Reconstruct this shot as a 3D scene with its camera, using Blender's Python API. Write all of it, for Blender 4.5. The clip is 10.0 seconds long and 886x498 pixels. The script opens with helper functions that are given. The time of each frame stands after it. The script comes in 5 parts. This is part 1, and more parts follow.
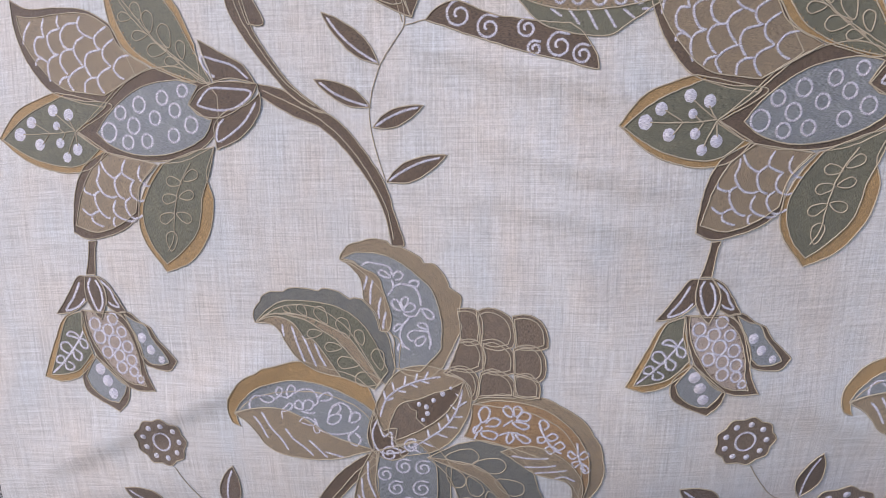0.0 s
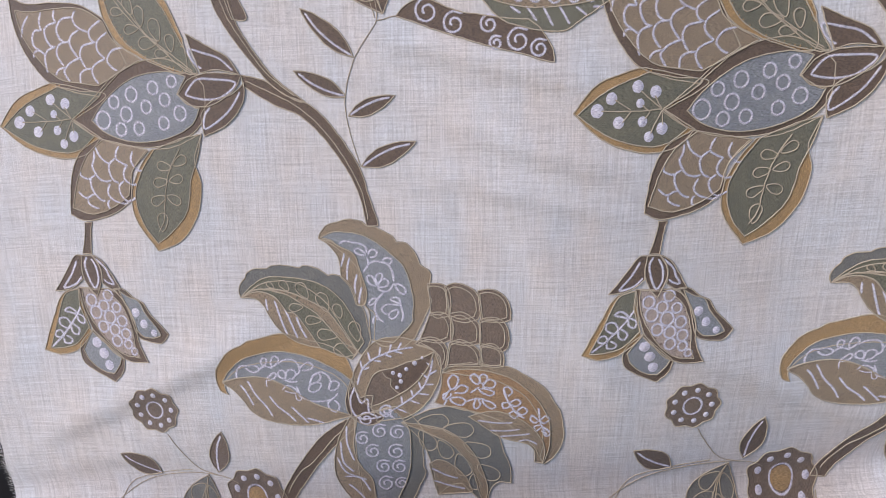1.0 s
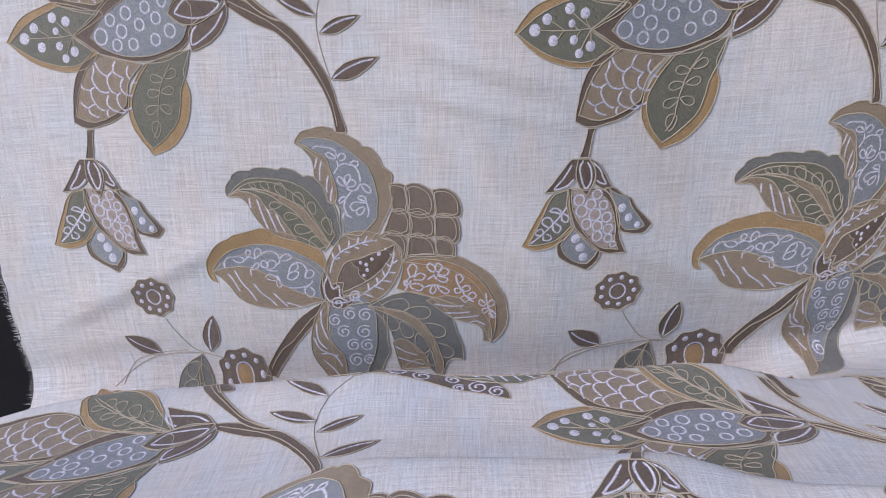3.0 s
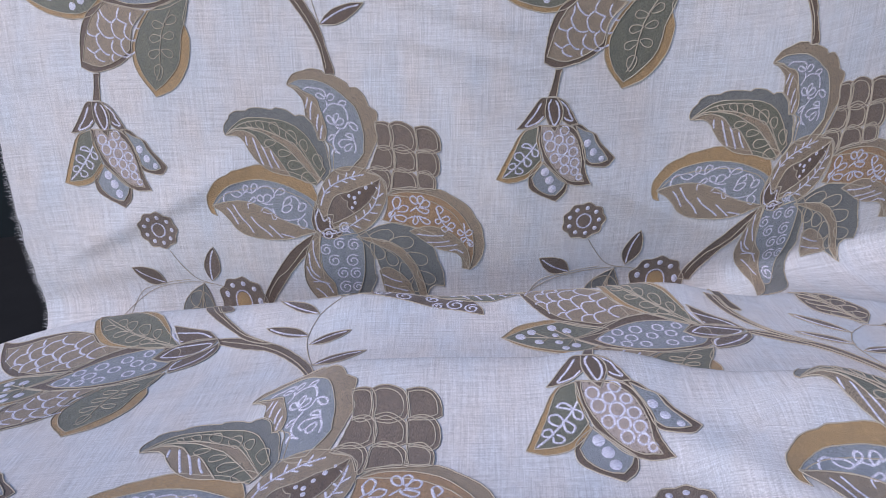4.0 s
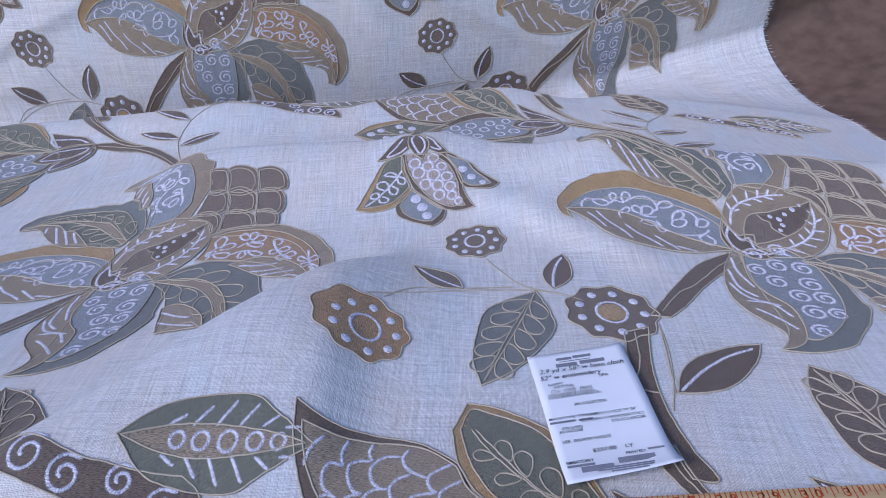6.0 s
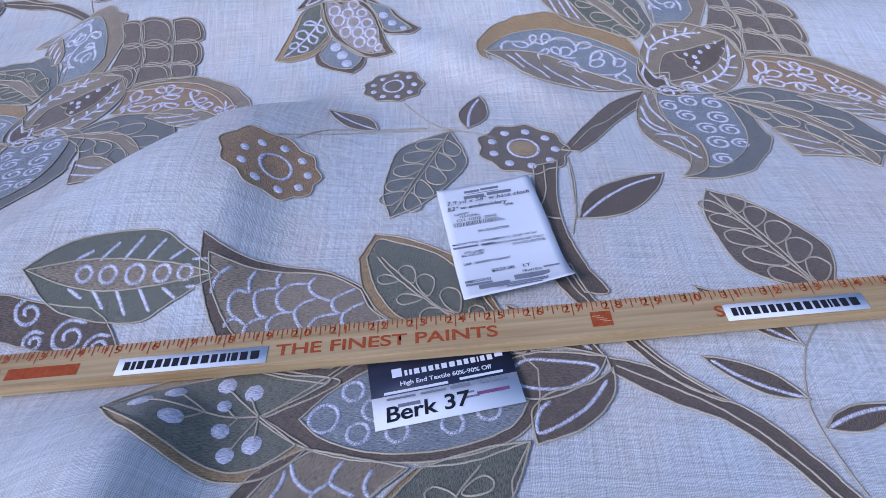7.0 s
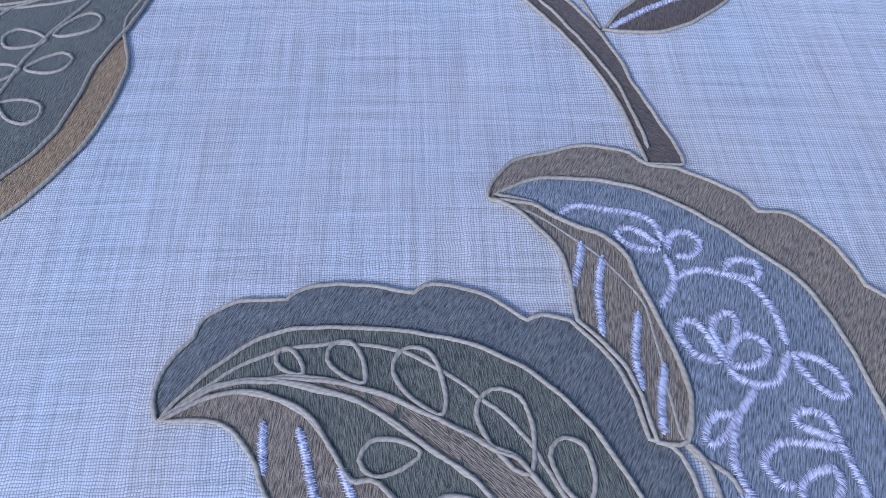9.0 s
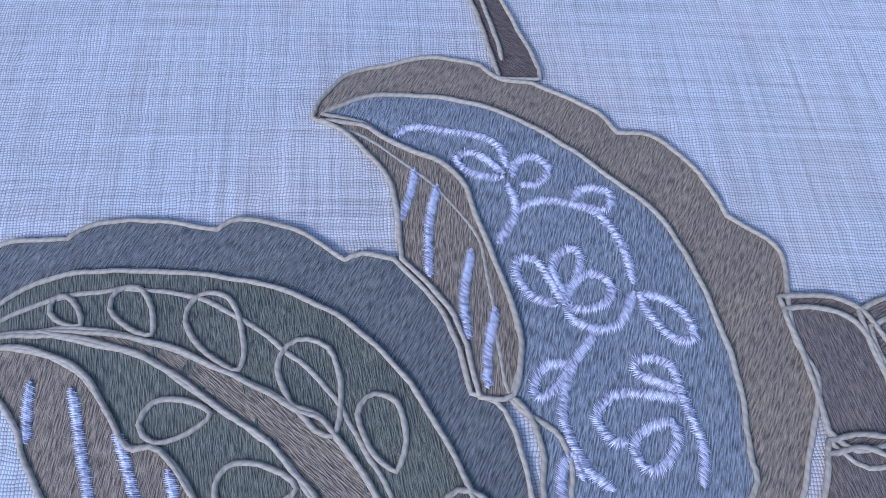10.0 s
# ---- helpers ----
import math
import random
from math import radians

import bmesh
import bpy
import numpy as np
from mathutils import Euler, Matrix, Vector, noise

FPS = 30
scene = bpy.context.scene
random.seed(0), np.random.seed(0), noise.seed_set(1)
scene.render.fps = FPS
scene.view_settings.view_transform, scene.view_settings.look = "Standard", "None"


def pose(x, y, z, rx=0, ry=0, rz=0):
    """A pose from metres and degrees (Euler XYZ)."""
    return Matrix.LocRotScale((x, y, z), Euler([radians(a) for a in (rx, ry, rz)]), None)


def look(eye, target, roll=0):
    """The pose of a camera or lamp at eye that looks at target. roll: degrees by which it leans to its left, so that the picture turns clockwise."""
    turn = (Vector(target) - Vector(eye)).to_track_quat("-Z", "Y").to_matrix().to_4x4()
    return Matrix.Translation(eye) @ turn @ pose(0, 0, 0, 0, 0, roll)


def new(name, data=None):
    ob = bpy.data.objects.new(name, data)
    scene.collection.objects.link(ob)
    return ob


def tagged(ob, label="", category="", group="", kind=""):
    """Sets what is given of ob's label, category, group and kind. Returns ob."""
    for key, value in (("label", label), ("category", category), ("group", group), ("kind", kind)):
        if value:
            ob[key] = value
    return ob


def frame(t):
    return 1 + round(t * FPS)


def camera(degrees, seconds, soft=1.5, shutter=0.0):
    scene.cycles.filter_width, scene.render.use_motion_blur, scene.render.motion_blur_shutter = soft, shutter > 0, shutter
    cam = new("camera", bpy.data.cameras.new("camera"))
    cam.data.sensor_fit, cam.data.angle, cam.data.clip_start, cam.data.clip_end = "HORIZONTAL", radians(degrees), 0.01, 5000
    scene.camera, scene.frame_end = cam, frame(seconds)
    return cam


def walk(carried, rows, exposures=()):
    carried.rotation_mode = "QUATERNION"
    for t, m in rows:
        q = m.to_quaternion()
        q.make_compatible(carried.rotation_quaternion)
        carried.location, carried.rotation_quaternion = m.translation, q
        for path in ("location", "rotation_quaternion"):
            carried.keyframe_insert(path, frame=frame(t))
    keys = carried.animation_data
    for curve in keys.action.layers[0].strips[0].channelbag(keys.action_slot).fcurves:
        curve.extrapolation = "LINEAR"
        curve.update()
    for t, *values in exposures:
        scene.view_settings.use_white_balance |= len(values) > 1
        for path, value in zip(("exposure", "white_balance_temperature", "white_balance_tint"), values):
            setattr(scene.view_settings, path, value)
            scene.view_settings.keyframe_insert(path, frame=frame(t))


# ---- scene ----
cam = camera(61.1, 10.0, soft=0.55)
ROWS = [
    (0, (0.3632, 0.254, 0.466), (0.0504, 2.1827, 0.043), -8.2),
    (0.5, (0.3765, 0.2484, 0.477), (0.0898, 2.1741, 0.019), -8.4),
    (1, (0.3988, 0.1967, 0.466), (0.0921, 2.1205, 0.011), -8.2),
    (1.5, (0.4132, 0.17, 0.467), (0.0942, 2.0782, -0.04), -8),
    (2, (0.4192, 0.1548, 0.459), (0.126, 2.0558, -0.091), -7.7),
    (3.5, (0.4765, 0.0223, 0.448), (0.1588, 1.8819, -0.217), -8),
    (4, (0.489, -0.0211, 0.438), (0.1787, 1.8216, -0.276), -8),
    (4.5, (0.5128, -0.0542, 0.425), (0.2047, 1.7665, -0.344), -8.1),
    (5, (0.5412, -0.0904, 0.419), (0.2645, 1.6946, -0.439), -7.9),
    (5.2, (0.5517, -0.1026, 0.398), (0.2964, 1.6774, -0.477), -7.4),
    (6.3, (0.6113, -0.1735, 0.372), (0.4868, 1.4994, -0.717), -6.7),
    (6.5, (0.6198, -0.175, 0.362), (0.509, 1.4691, -0.772), -6.6),
    (7, (0.6368, -0.189, 0.343), (0.5506, 1.3549, -0.925), -7),
    (7.5, (0.6565, -0.1963, 0.313), (0.5959, 1.2211, -1.097), -7.1),
    (8, (0.6838, -0.1951, 0.268), (0.652, 1.0741, -1.277), -7.1),
    (8.5, (0.7212, -0.199, 0.223), (0.7089, 0.9334, -1.426), -7.1),
    (9, (0.7501, -0.2006, 0.196), (0.7746, 0.8158, -1.526), -6.1),
    (9.5, (0.775, -0.1978, 0.183), (0.8399, 0.7103, -1.598), -4.1),
    (10, (0.7887, -0.19, 0.172), (0.8852, 0.6295, -1.65), -1.9),
]
walk(cam, [(t, look(eye, target, roll)) for t, eye, target, roll in ROWS],
     exposures=[(0.0, 0.18, 6300, 19), (2.0, 0.14, 6230, 19), (3.5, 0.07, 5840, 19), (5.0, 0.06, 5450, 19), (6.5, 0.03, 5150, 20), (8.0, 0.12, 4930, 18), (9.0, 0.11, 4880, 18), (10.0, 0.21, 4850, 18)])

# ---- daylight
world = bpy.data.worlds.new("world")
scene.world = world
world.use_nodes = True
wn, wl = world.node_tree.nodes, world.node_tree.links
sky = wn.new("ShaderNodeTexSky")
sky.sky_type, sky.sun_disc = "NISHITA", False
sky.sun_elevation, sky.sun_rotation = radians(43), radians(-131)
wl.new(sky.outputs[0], wn["Background"].inputs[0])
wn["Background"].inputs[1].default_value = 0.15
sun = new("sun", bpy.data.lights.new("sun", "SUN"))
sun.data.energy, sun.data.angle, sun.data.color = 1.7, radians(16), (1.0, 0.92, 0.84)
sun.matrix_world = look((-2.0, -1.1, 2.5), (0.3, 0.9, 0.2))

# ---- materials
def shader(name, base, rough=0.8):
    m = bpy.data.materials.new(name)
    m.use_nodes = True
    b = m.node_tree.nodes["Principled BSDF"]
    b.inputs["Base Color"].default_value = (*base, 1)
    b.inputs["Roughness"].default_value = rough
    b.inputs["Specular IOR Level"].default_value = 0.3
    return m, m.node_tree.nodes, m.node_tree.links, b


def node(nodes, kind, **values):
    n = nodes.new("ShaderNode" + kind)
    for key, value in values.items():
        n.inputs[key.replace("_", " ")].default_value = value
    return n


def scaled(nodes, links, source, sx, sy, sz=1.0):
    n = nodes.new("ShaderNodeMapping")
    n.inputs["Scale"].default_value = (sx, sy, sz)
    links.new(source, n.inputs["Vector"])
    return n.outputs[0]


def ramp(nodes, links, source, stops):
    n = nodes.new("ShaderNodeValToRGB")
    e = n.color_ramp.elements
    while len(e) < len(stops):
        e.new(0.5)
    for item, (at, c) in zip(e, stops):
        item.position, item.color = at, (*c, 1)
    links.new(source, n.inputs[0])
    return n.outputs[0]


def mix(nodes, links, a, b, fac, mode="MIX"):
    n = nodes.new("ShaderNodeMix")
    n.data_type, n.blend_type = "RGBA", mode
    for socket, value in ((n.inputs[0], fac), (n.inputs[6], a), (n.inputs[7], b)):
        if isinstance(value, bpy.types.NodeSocket):
            links.new(value, socket)
        else:
            socket.default_value = value if isinstance(value, (int, float)) else (*value, 1)
    return n.outputs[2]


def calc(nodes, links, kind, a, b=0.0):
    n = nodes.new("ShaderNodeMath")
    n.operation = kind
    for socket, value in zip(n.inputs, (a, b)):
        if isinstance(value, bpy.types.NodeSocket):
            links.new(value, socket)
        else:
            socket.default_value = value
    return n.outputs[0]


def bumped(nodes, links, b, height, strength, distance):
    n = node(nodes, "Bump", Strength=strength, Distance=distance)
    links.new(height, n.inputs["Height"])
    links.new(n.outputs[0], b.inputs["Normal"])


def thread(name, base, rough=0.55):
    """Dense satin stitching: fine strands along the patch's stitch direction (the map's first axis)."""
    m, ns, ls, b = shader(name, base, rough)
    uv = ns.new("ShaderNodeUVMap").outputs[0]
    strands = node(ns, "TexNoise", Scale=1.0, Detail=2.0)
    ls.new(scaled(ns, ls, uv, 330, 2600), strands.inputs["Vector"])
    broad = node(ns, "TexNoise", Scale=1.0, Detail=3.0)
    ls.new(scaled(ns, ls, uv, 45, 120), broad.inputs["Vector"])
    dark, light = tuple(c * 0.40 for c in base), tuple(min(c * 1.5, 0.9) for c in base)
    col = ramp(ns, ls, strands.outputs[0], [(0.34, dark), (0.5, base), (0.66, light)])
    tint = ramp(ns, ls, broad.outputs[0], [(0.3, (0.88, 0.88, 0.9)), (0.7, (1.08, 1.06, 1.02))])
    ls.new(mix(ns, ls, col, tint, 1.0, "MULTIPLY"), b.inputs["Base Color"])
    b.inputs["Sheen Weight"].default_value = 0.25
    bumped(ns, ls, b, strands.outputs[0], 0.9, 0.0008)
    return m


def twisted(name, base):
    """Couched cord: two-ply twist along the tube."""
    m, ns, ls, b = shader(name, base, 0.6)
    uv = ns.new("ShaderNodeUVMap").outputs[0]
    w = ns.new("ShaderNodeTexWave")
    w.wave_type, w.bands_direction = "BANDS", "DIAGONAL"
    w.inputs["Scale"].default_value, w.inputs["Distortion"].default_value = 1.0, 1.5
    ls.new(scaled(ns, ls, uv, 260, 0.7), w.inputs["Vector"])
    col = ramp(ns, ls, w.outputs[0], [(0.1, tuple(c * 0.86 for c in base)), (0.6, base)])
    spots = node(ns, "TexNoise", Scale=1.0, Detail=2.0)
    ls.new(scaled(ns, ls, uv, 40, 1), spots.inputs["Vector"])
    tint = ramp(ns, ls, spots.outputs[0], [(0.3, (0.84, 0.82, 0.8)), (0.7, (1.1, 1.08, 1.05))])
    ls.new(mix(ns, ls, col, tint, 1.0, "MULTIPLY"), b.inputs["Base Color"])
    bumped(ns, ls, b, w.outputs[0], 0.3, 0.0003)
    return m


def linen():
    """Plain-woven linen: warp and weft of uneven yarns with slubs, broad warm-to-cool tone variation."""
    m, ns, ls, b = shader("linen", (0.66, 0.62, 0.57), 0.9)
    uv = ns.new("ShaderNodeUVMap").outputs[0]
    sep = ns.new("ShaderNodeSeparateXYZ")
    ls.new(uv, sep.inputs[0])
    wob = node(ns, "TexNoise", Scale=70.0, Detail=3.0)
    ls.new(uv, wob.inputs["Vector"])
    k = 2 * math.pi / 0.00085
    wobble = calc(ns, ls, "MULTIPLY", wob.outputs[0], 15.0)
    yarn_u = calc(ns, ls, "ABSOLUTE", calc(ns, ls, "SINE", calc(ns, ls, "ADD", calc(ns, ls, "MULTIPLY", sep.outputs[0], k / 2), wobble)))
    yarn_v = calc(ns, ls, "ABSOLUTE", calc(ns, ls, "SINE", calc(ns, ls, "ADD", calc(ns, ls, "MULTIPLY", sep.outputs[1], k / 2), wobble)))
    weave = calc(ns, ls, "MULTIPLY", calc(ns, ls, "POWER", yarn_u, 0.6), calc(ns, ls, "POWER", yarn_v, 0.6))
    warp = node(ns, "TexNoise", Scale=1.0, Detail=3.0)
    ls.new(scaled(ns, ls, uv, 1150, 22), warp.inputs["Vector"])
    weft = node(ns, "TexNoise", Scale=1.0, Detail=3.0)
    ls.new(scaled(ns, ls, uv, 22, 1150), weft.inputs["Vector"])
    thick_warp = node(ns, "TexNoise", Scale=1.0, Detail=2.0)
    ls.new(scaled(ns, ls, uv, 420, 14), thick_warp.inputs["Vector"])
    thick_weft = node(ns, "TexNoise", Scale=1.0, Detail=2.0)
    ls.new(scaled(ns, ls, uv, 14, 420), thick_weft.inputs["Vector"])
    fine = calc(ns, ls, "MULTIPLY", calc(ns, ls, "ADD", warp.outputs[0], weft.outputs[0]), 0.30)
    thick = calc(ns, ls, "MULTIPLY", calc(ns, ls, "ADD", thick_warp.outputs[0], thick_weft.outputs[0]), 0.21)
    slub = calc(ns, ls, "SUBTRACT", calc(ns, ls, "ADD", fine, thick), 0.01)
    yarn = ramp(ns, ls, slub, [(0.37, (0.54, 0.515, 0.48)), (0.5, (0.745, 0.72, 0.68)), (0.62, (0.89, 0.875, 0.85))])
    gaps = ramp(ns, ls, weave, [(0.15, (0.56, 0.55, 0.55)), (0.6, (1.0, 1.0, 1.0))])
    mottle = node(ns, "TexNoise", Scale=1.0, Detail=5.0)
    ls.new(scaled(ns, ls, uv, 16, 7), mottle.inputs["Vector"])
    tone = ramp(ns, ls, mottle.outputs[0], [(0.34, (1.0, 0.945, 0.90)), (0.5, (0.97, 0.96, 0.955)), (0.66, (0.93, 0.965, 1.0))])
    ls.new(mix(ns, ls, mix(ns, ls, yarn, gaps, 1.0, "MULTIPLY"), tone, 1.0, "MULTIPLY"), b.inputs["Base Color"])
    b.inputs["Sheen Weight"].default_value = 0.1
    height = calc(ns, ls, "ADD", calc(ns, ls, "MULTIPLY", weave, 0.5), slub)
    bumped(ns, ls, b, height, 0.55, 0.0006)
    return m


LINEN = linen()
BROWN = thread("brown_thread", (0.145, 0.103, 0.072))
HAZEL = thread("hazel_thread", (0.20, 0.152, 0.112))
TAN = thread("tan_thread", (0.305, 0.235, 0.155))
GOLD = thread("gold_thread", (0.40, 0.262, 0.12))
ORANGE = thread("orange_thread", (0.36, 0.225, 0.115))
GREEN = thread("sage_thread", (0.172, 0.168, 0.118))
GREY = thread("grey_thread", (0.185, 0.185, 0.165))
BLUE = thread("blue_thread", (0.27, 0.285, 0.29))
PINK = thread("pale_pink_thread", (0.42, 0.34, 0.28))
WHITE = thread("white_thread", (0.70, 0.67, 0.76), 0.5)
CORD = twisted("couched_cord", (0.50, 0.43, 0.32))


def plain(name, base, rough=0.6, spot=60.0, spread=0.12):
    """A surface of one colour with faint mottling."""
    m, ns, ls, b = shader(name, base, rough)
    co = ns.new("ShaderNodeTexCoord").outputs["Object"]
    n = node(ns, "TexNoise", Scale=spot, Detail=4.0)
    ls.new(co, n.inputs["Vector"])
    ls.new(ramp(ns, ls, n.outputs[0], [(0.3, tuple(c * (1 - spread) for c in base)), (0.7, tuple(min(1, c * (1 + spread)) for c in base))]), b.inputs["Base Color"])
    bumped(ns, ls, b, n.outputs[0], 0.2, 0.001)
    return m


def pine():
    """Varnished pale wood with long grain along x."""
    m, ns, ls, b = shader("pale_wood", (0.52, 0.36, 0.20), 0.42)
    co = ns.new("ShaderNodeTexCoord").outputs["Object"]
    grain = node(ns, "TexNoise", Scale=1.0, Detail=5.0)
    ls.new(scaled(ns, ls, co, 9, 260, 260), grain.inputs["Vector"])
    broad = node(ns, "TexNoise", Scale=1.0, Detail=2.0)
    ls.new(scaled(ns, ls, co, 5, 60, 60), broad.inputs["Vector"])
    col = ramp(ns, ls, grain.outputs[0], [(0.32, (0.40, 0.265, 0.12)), (0.5, (0.50, 0.345, 0.165)), (0.68, (0.57, 0.41, 0.215))])
    tint = ramp(ns, ls, broad.outputs[0], [(0.3, (0.88, 0.86, 0.82)), (0.7, (1.06, 1.05, 1.04))])
    ls.new(mix(ns, ls, col, tint, 1.0, "MULTIPLY"), b.inputs["Base Color"])
    bumped(ns, ls, b, grain.outputs[0], 0.25, 0.0004)
    return m


PINE = pine()
PAPER = plain("white_paper", (0.80, 0.79, 0.80), 0.7, 25.0, 0.03)
NAVY = plain("navy_print", (0.022, 0.026, 0.05), 0.5, 80.0, 0.2)
INK = plain("black_ink", (0.02, 0.02, 0.025), 0.6)
MARKER = plain("marker_ink", (0.015, 0.015, 0.022), 0.5)
GREY_INK = plain("grey_ink", (0.22, 0.22, 0.25), 0.6)
PURPLE_INK = plain("purple_ink", (0.20, 0.08, 0.16), 0.6)
ORANGE_INK = plain("orange_ink", (0.40, 0.075, 0.018), 0.55, 300.0, 0.2)
COVER = plain("brown_cover", (0.15, 0.095, 0.065), 0.75, 40.0, 0.25)
DARK = plain("dark_wall", (0.006, 0.010, 0.011), 0.9, 6.0, 0.2)
FLOOR = plain("dark_floor", (0.010, 0.009, 0.008), 0.8, 8.0, 0.25)

# ---- the cloth's form
WALL = [1.001, -0.089, 0.1352, -0.0807, -0.2277, 0.0473, 0.2498, -1.5467]
HANG_X = [0.1162, 0.9817, 0.1096, -0.0662, 0.163, 0.0283, 0.0556, -0.2269, -0.1124, -0.0465, -1.7889, -0.8101]
HANG_Z = [0.0956, -0.0575, 0.9503, -0.0009, -0.1907, 0.0242, 0.0536, 0.0997, 0.0391, 0.0252, 0.6414, -0.2391]
LIE_X = [-0.0158, 0.0469, 0.0985, 0.0181, -0.0582, -0.0802, -0.0982, 0.0059, -0.0738, -0.0432, 0.0781]
LIE_Y = [-0.0313, 0.1154, 0.0575, -0.0328, -0.207, -0.0577, -0.0206, 0.0073, -0.0953, 0.0155, -0.0288]
# The cloth's form: u runs across it, v along it, falling towards the camera; the bloom's foot on the hanging part is (0, 0).
def smooth(a, b, x):
    t = np.clip((x - a) / (b - a), 0, 1)
    return t * t * (3 - 2 * t)


def ridge(x, y, x0, y0, x1, y1, front, back, height):
    """A fold's height: a soft crest along a line on the table, of unlike slopes to its right and left."""
    dx, dy = x1 - x0, y1 - y0
    n = math.hypot(dx, dy)
    along = ((x - x0) * dx + (y - y0) * dy) / n
    off = ((y - y0) * dx - (x - x0) * dy) / n
    w = np.where(off > 0, back, front)
    return height * np.exp(-(off / w)**2) * smooth(-0.08, 0.06, along) * (1 - smooth(n - 0.06, n + 0.08, along))


def hollow(x, y, x0, y0, rx, ry, depth):
    return -depth * np.exp(-((x - x0) / rx)**2 - ((y - y0) / ry)**2)


def folds(x, y):
    z = ridge(x, y, 0.20, 0.680, 0.53, 0.660, 0.085, 0.030, 0.042) + ridge(x, y, 0.53, 0.660, 0.71, 0.592, 0.085, 0.030, 0.040) + ridge(x, y, 0.71, 0.592, 1.10, 0.470, 0.080, 0.028, 0.042)
    z = z + ridge(x, y, 0.22, 0.165, 0.475, 0.425, 0.080, 0.026, 0.042)
    z = z + ridge(x, y, -0.60, 0.868, 0.25, 0.868, 0.060, 0.035, 0.034) + ridge(x, y, 0.25, 0.868, 0.66, 0.860, 0.055, 0.035, 0.026)
    z = z + hollow(x, y, 0.15, 0.46, 0.17, 0.13, 0.020)
    z = z + ridge(x, y, 0.452, 0.33, 0.450, 0.19, 0.090, 0.030, 0.022) + ridge(x, y, 0.445, 0.09, 0.425, -0.26, 0.080, 0.028, 0.042)
    z = z + ridge(x, y, 0.56, 0.56, 0.72, 0.43, 0.018, 0.03, 0.010) + ridge(x, y, 0.73, 0.60, 0.60, 0.50, 0.018, 0.03, 0.008)
    z = z + 0.0045 * np.sin(9 * x + 5 * y + 1.5 * np.sin(7 * y)) * np.cos(6 * y - 4 * x)
    press = np.exp(-((y - 0.136) / 0.035)**2) * smooth(0.0, 0.06, x) * (1 - smooth(0.92, 0.98, x))
    return z * (1 - 0.97 * press)


def creases(x, z):
    """Soft crumples of the hanging part, in metres towards the room."""
    c = 0.006 * np.sin(7 * x + 9 * z + 1.2 * np.sin(8 * z)) * np.sin(5 * z - 6 * x + 1)
    for x0, z0, x1, z1, w, h in ((0.26, 0.50, 0.42, 0.44, 0.010, 0.006), (0.33, 0.40, 0.46, 0.34, 0.012, 0.006), (-0.30, 0.07, 0.05, 0.20, 0.016, 0.007),
                                 (-0.38, 0.02, -0.12, 0.05, 0.018, 0.004), (0.45, 0.18, 0.75, 0.02, 0.022, 0.008), (0.75, 0.46, 0.95, 0.40, 0.015, 0.008),
                                 (0.36, 0.30, 0.44, 0.10, 0.018, 0.005), (0.28, 0.36, 0.46, 0.30, 0.010, 0.004)):
        c = c + ridge(x, z, x0, z0, x1, z1, w, w * 1.8, h)
    return c


def bend(x):
    """A soft turn of the hanging part beyond x = 0.6."""
    d = np.maximum(x - 0.6, 0)
    return d**2 / (1 + (d / 0.28)**2)


def form(u, v):
    """Where the cloth's point (u, v) lies in the world, in metres."""
    u, v = np.asarray(u, float), np.asarray(v, float)
    # hanging part
    b = np.stack([1 + 0 * u, u, v, u * u, u * v, v * v, u**3, u * u * v, u * v * v, v**3, bend(u), np.minimum(u + 0.2, 0)**2], -1)
    wx, wz = b @ np.array(HANG_X), b @ np.array(HANG_Z)
    wy = WALL[0] + WALL[1] * wx + WALL[2] * wx**2 + WALL[3] * wz + WALL[4] * wx * wz + WALL[5] * wx**3 + WALL[6] * wz**2 + WALL[7] * bend(wx) - creases(wx, wz)
    # lying part
    vt = np.minimum(v, -0.10)
    w = vt + 1.3
    b = np.stack([1 + 0 * u, u, w, u * w, u * u, w * w, w**3, u * w * w, u * u * w, u**3, w**4], -1)
    tx, ty = 0.14 + u + b @ np.array(LIE_X), 0.13 + 0.966 * (vt + 1.15) + b @ np.array(LIE_Y)
    tz = folds(tx, ty)
    k = smooth(-0.265 + 0.06 * smooth(0.55, 0.7, u), -0.105, v)
    dip = 0.05 * (1 - 0.8 * smooth(0.55, 0.72, u)) * 4 * k * (1 - k)
    return np.stack([tx + (wx - tx) * k, ty + (wy - ty) * k, tz + (wz - tz) * k - dip], -1)


# ---- the cloth
W, L = 0.657, 0.768  # the pattern's repeat across and along the cloth
EDGE_L, EDGE_R, FAR, NEAR = -0.446, 1.035, 0.80, -2.02
STEP = 0.006


def shape(name, verts, faces, material, uvs=None, parent=None, label="", flat=False):
    """Links one mesh, under a thing or a part."""
    me = bpy.data.meshes.new(name)
    me.from_pydata([tuple(v) for v in verts], [], faces)
    me.materials.append(material)
    if uvs is not None:
        layer = me.uv_layers.new(name="UVMap")
        idx = np.empty(len(me.loops), dtype=np.int32)
        me.loops.foreach_get("vertex_index", idx)
        layer.data.foreach_set("uv", np.asarray(uvs, dtype=np.float32)[idx].ravel())
    if not flat:
        me.polygons.foreach_set("use_smooth", [True] * len(me.polygons))
    ob = new(name, me)
    if parent:
        ob.parent = parent
    if label:
        ob["label"] = label
    return ob


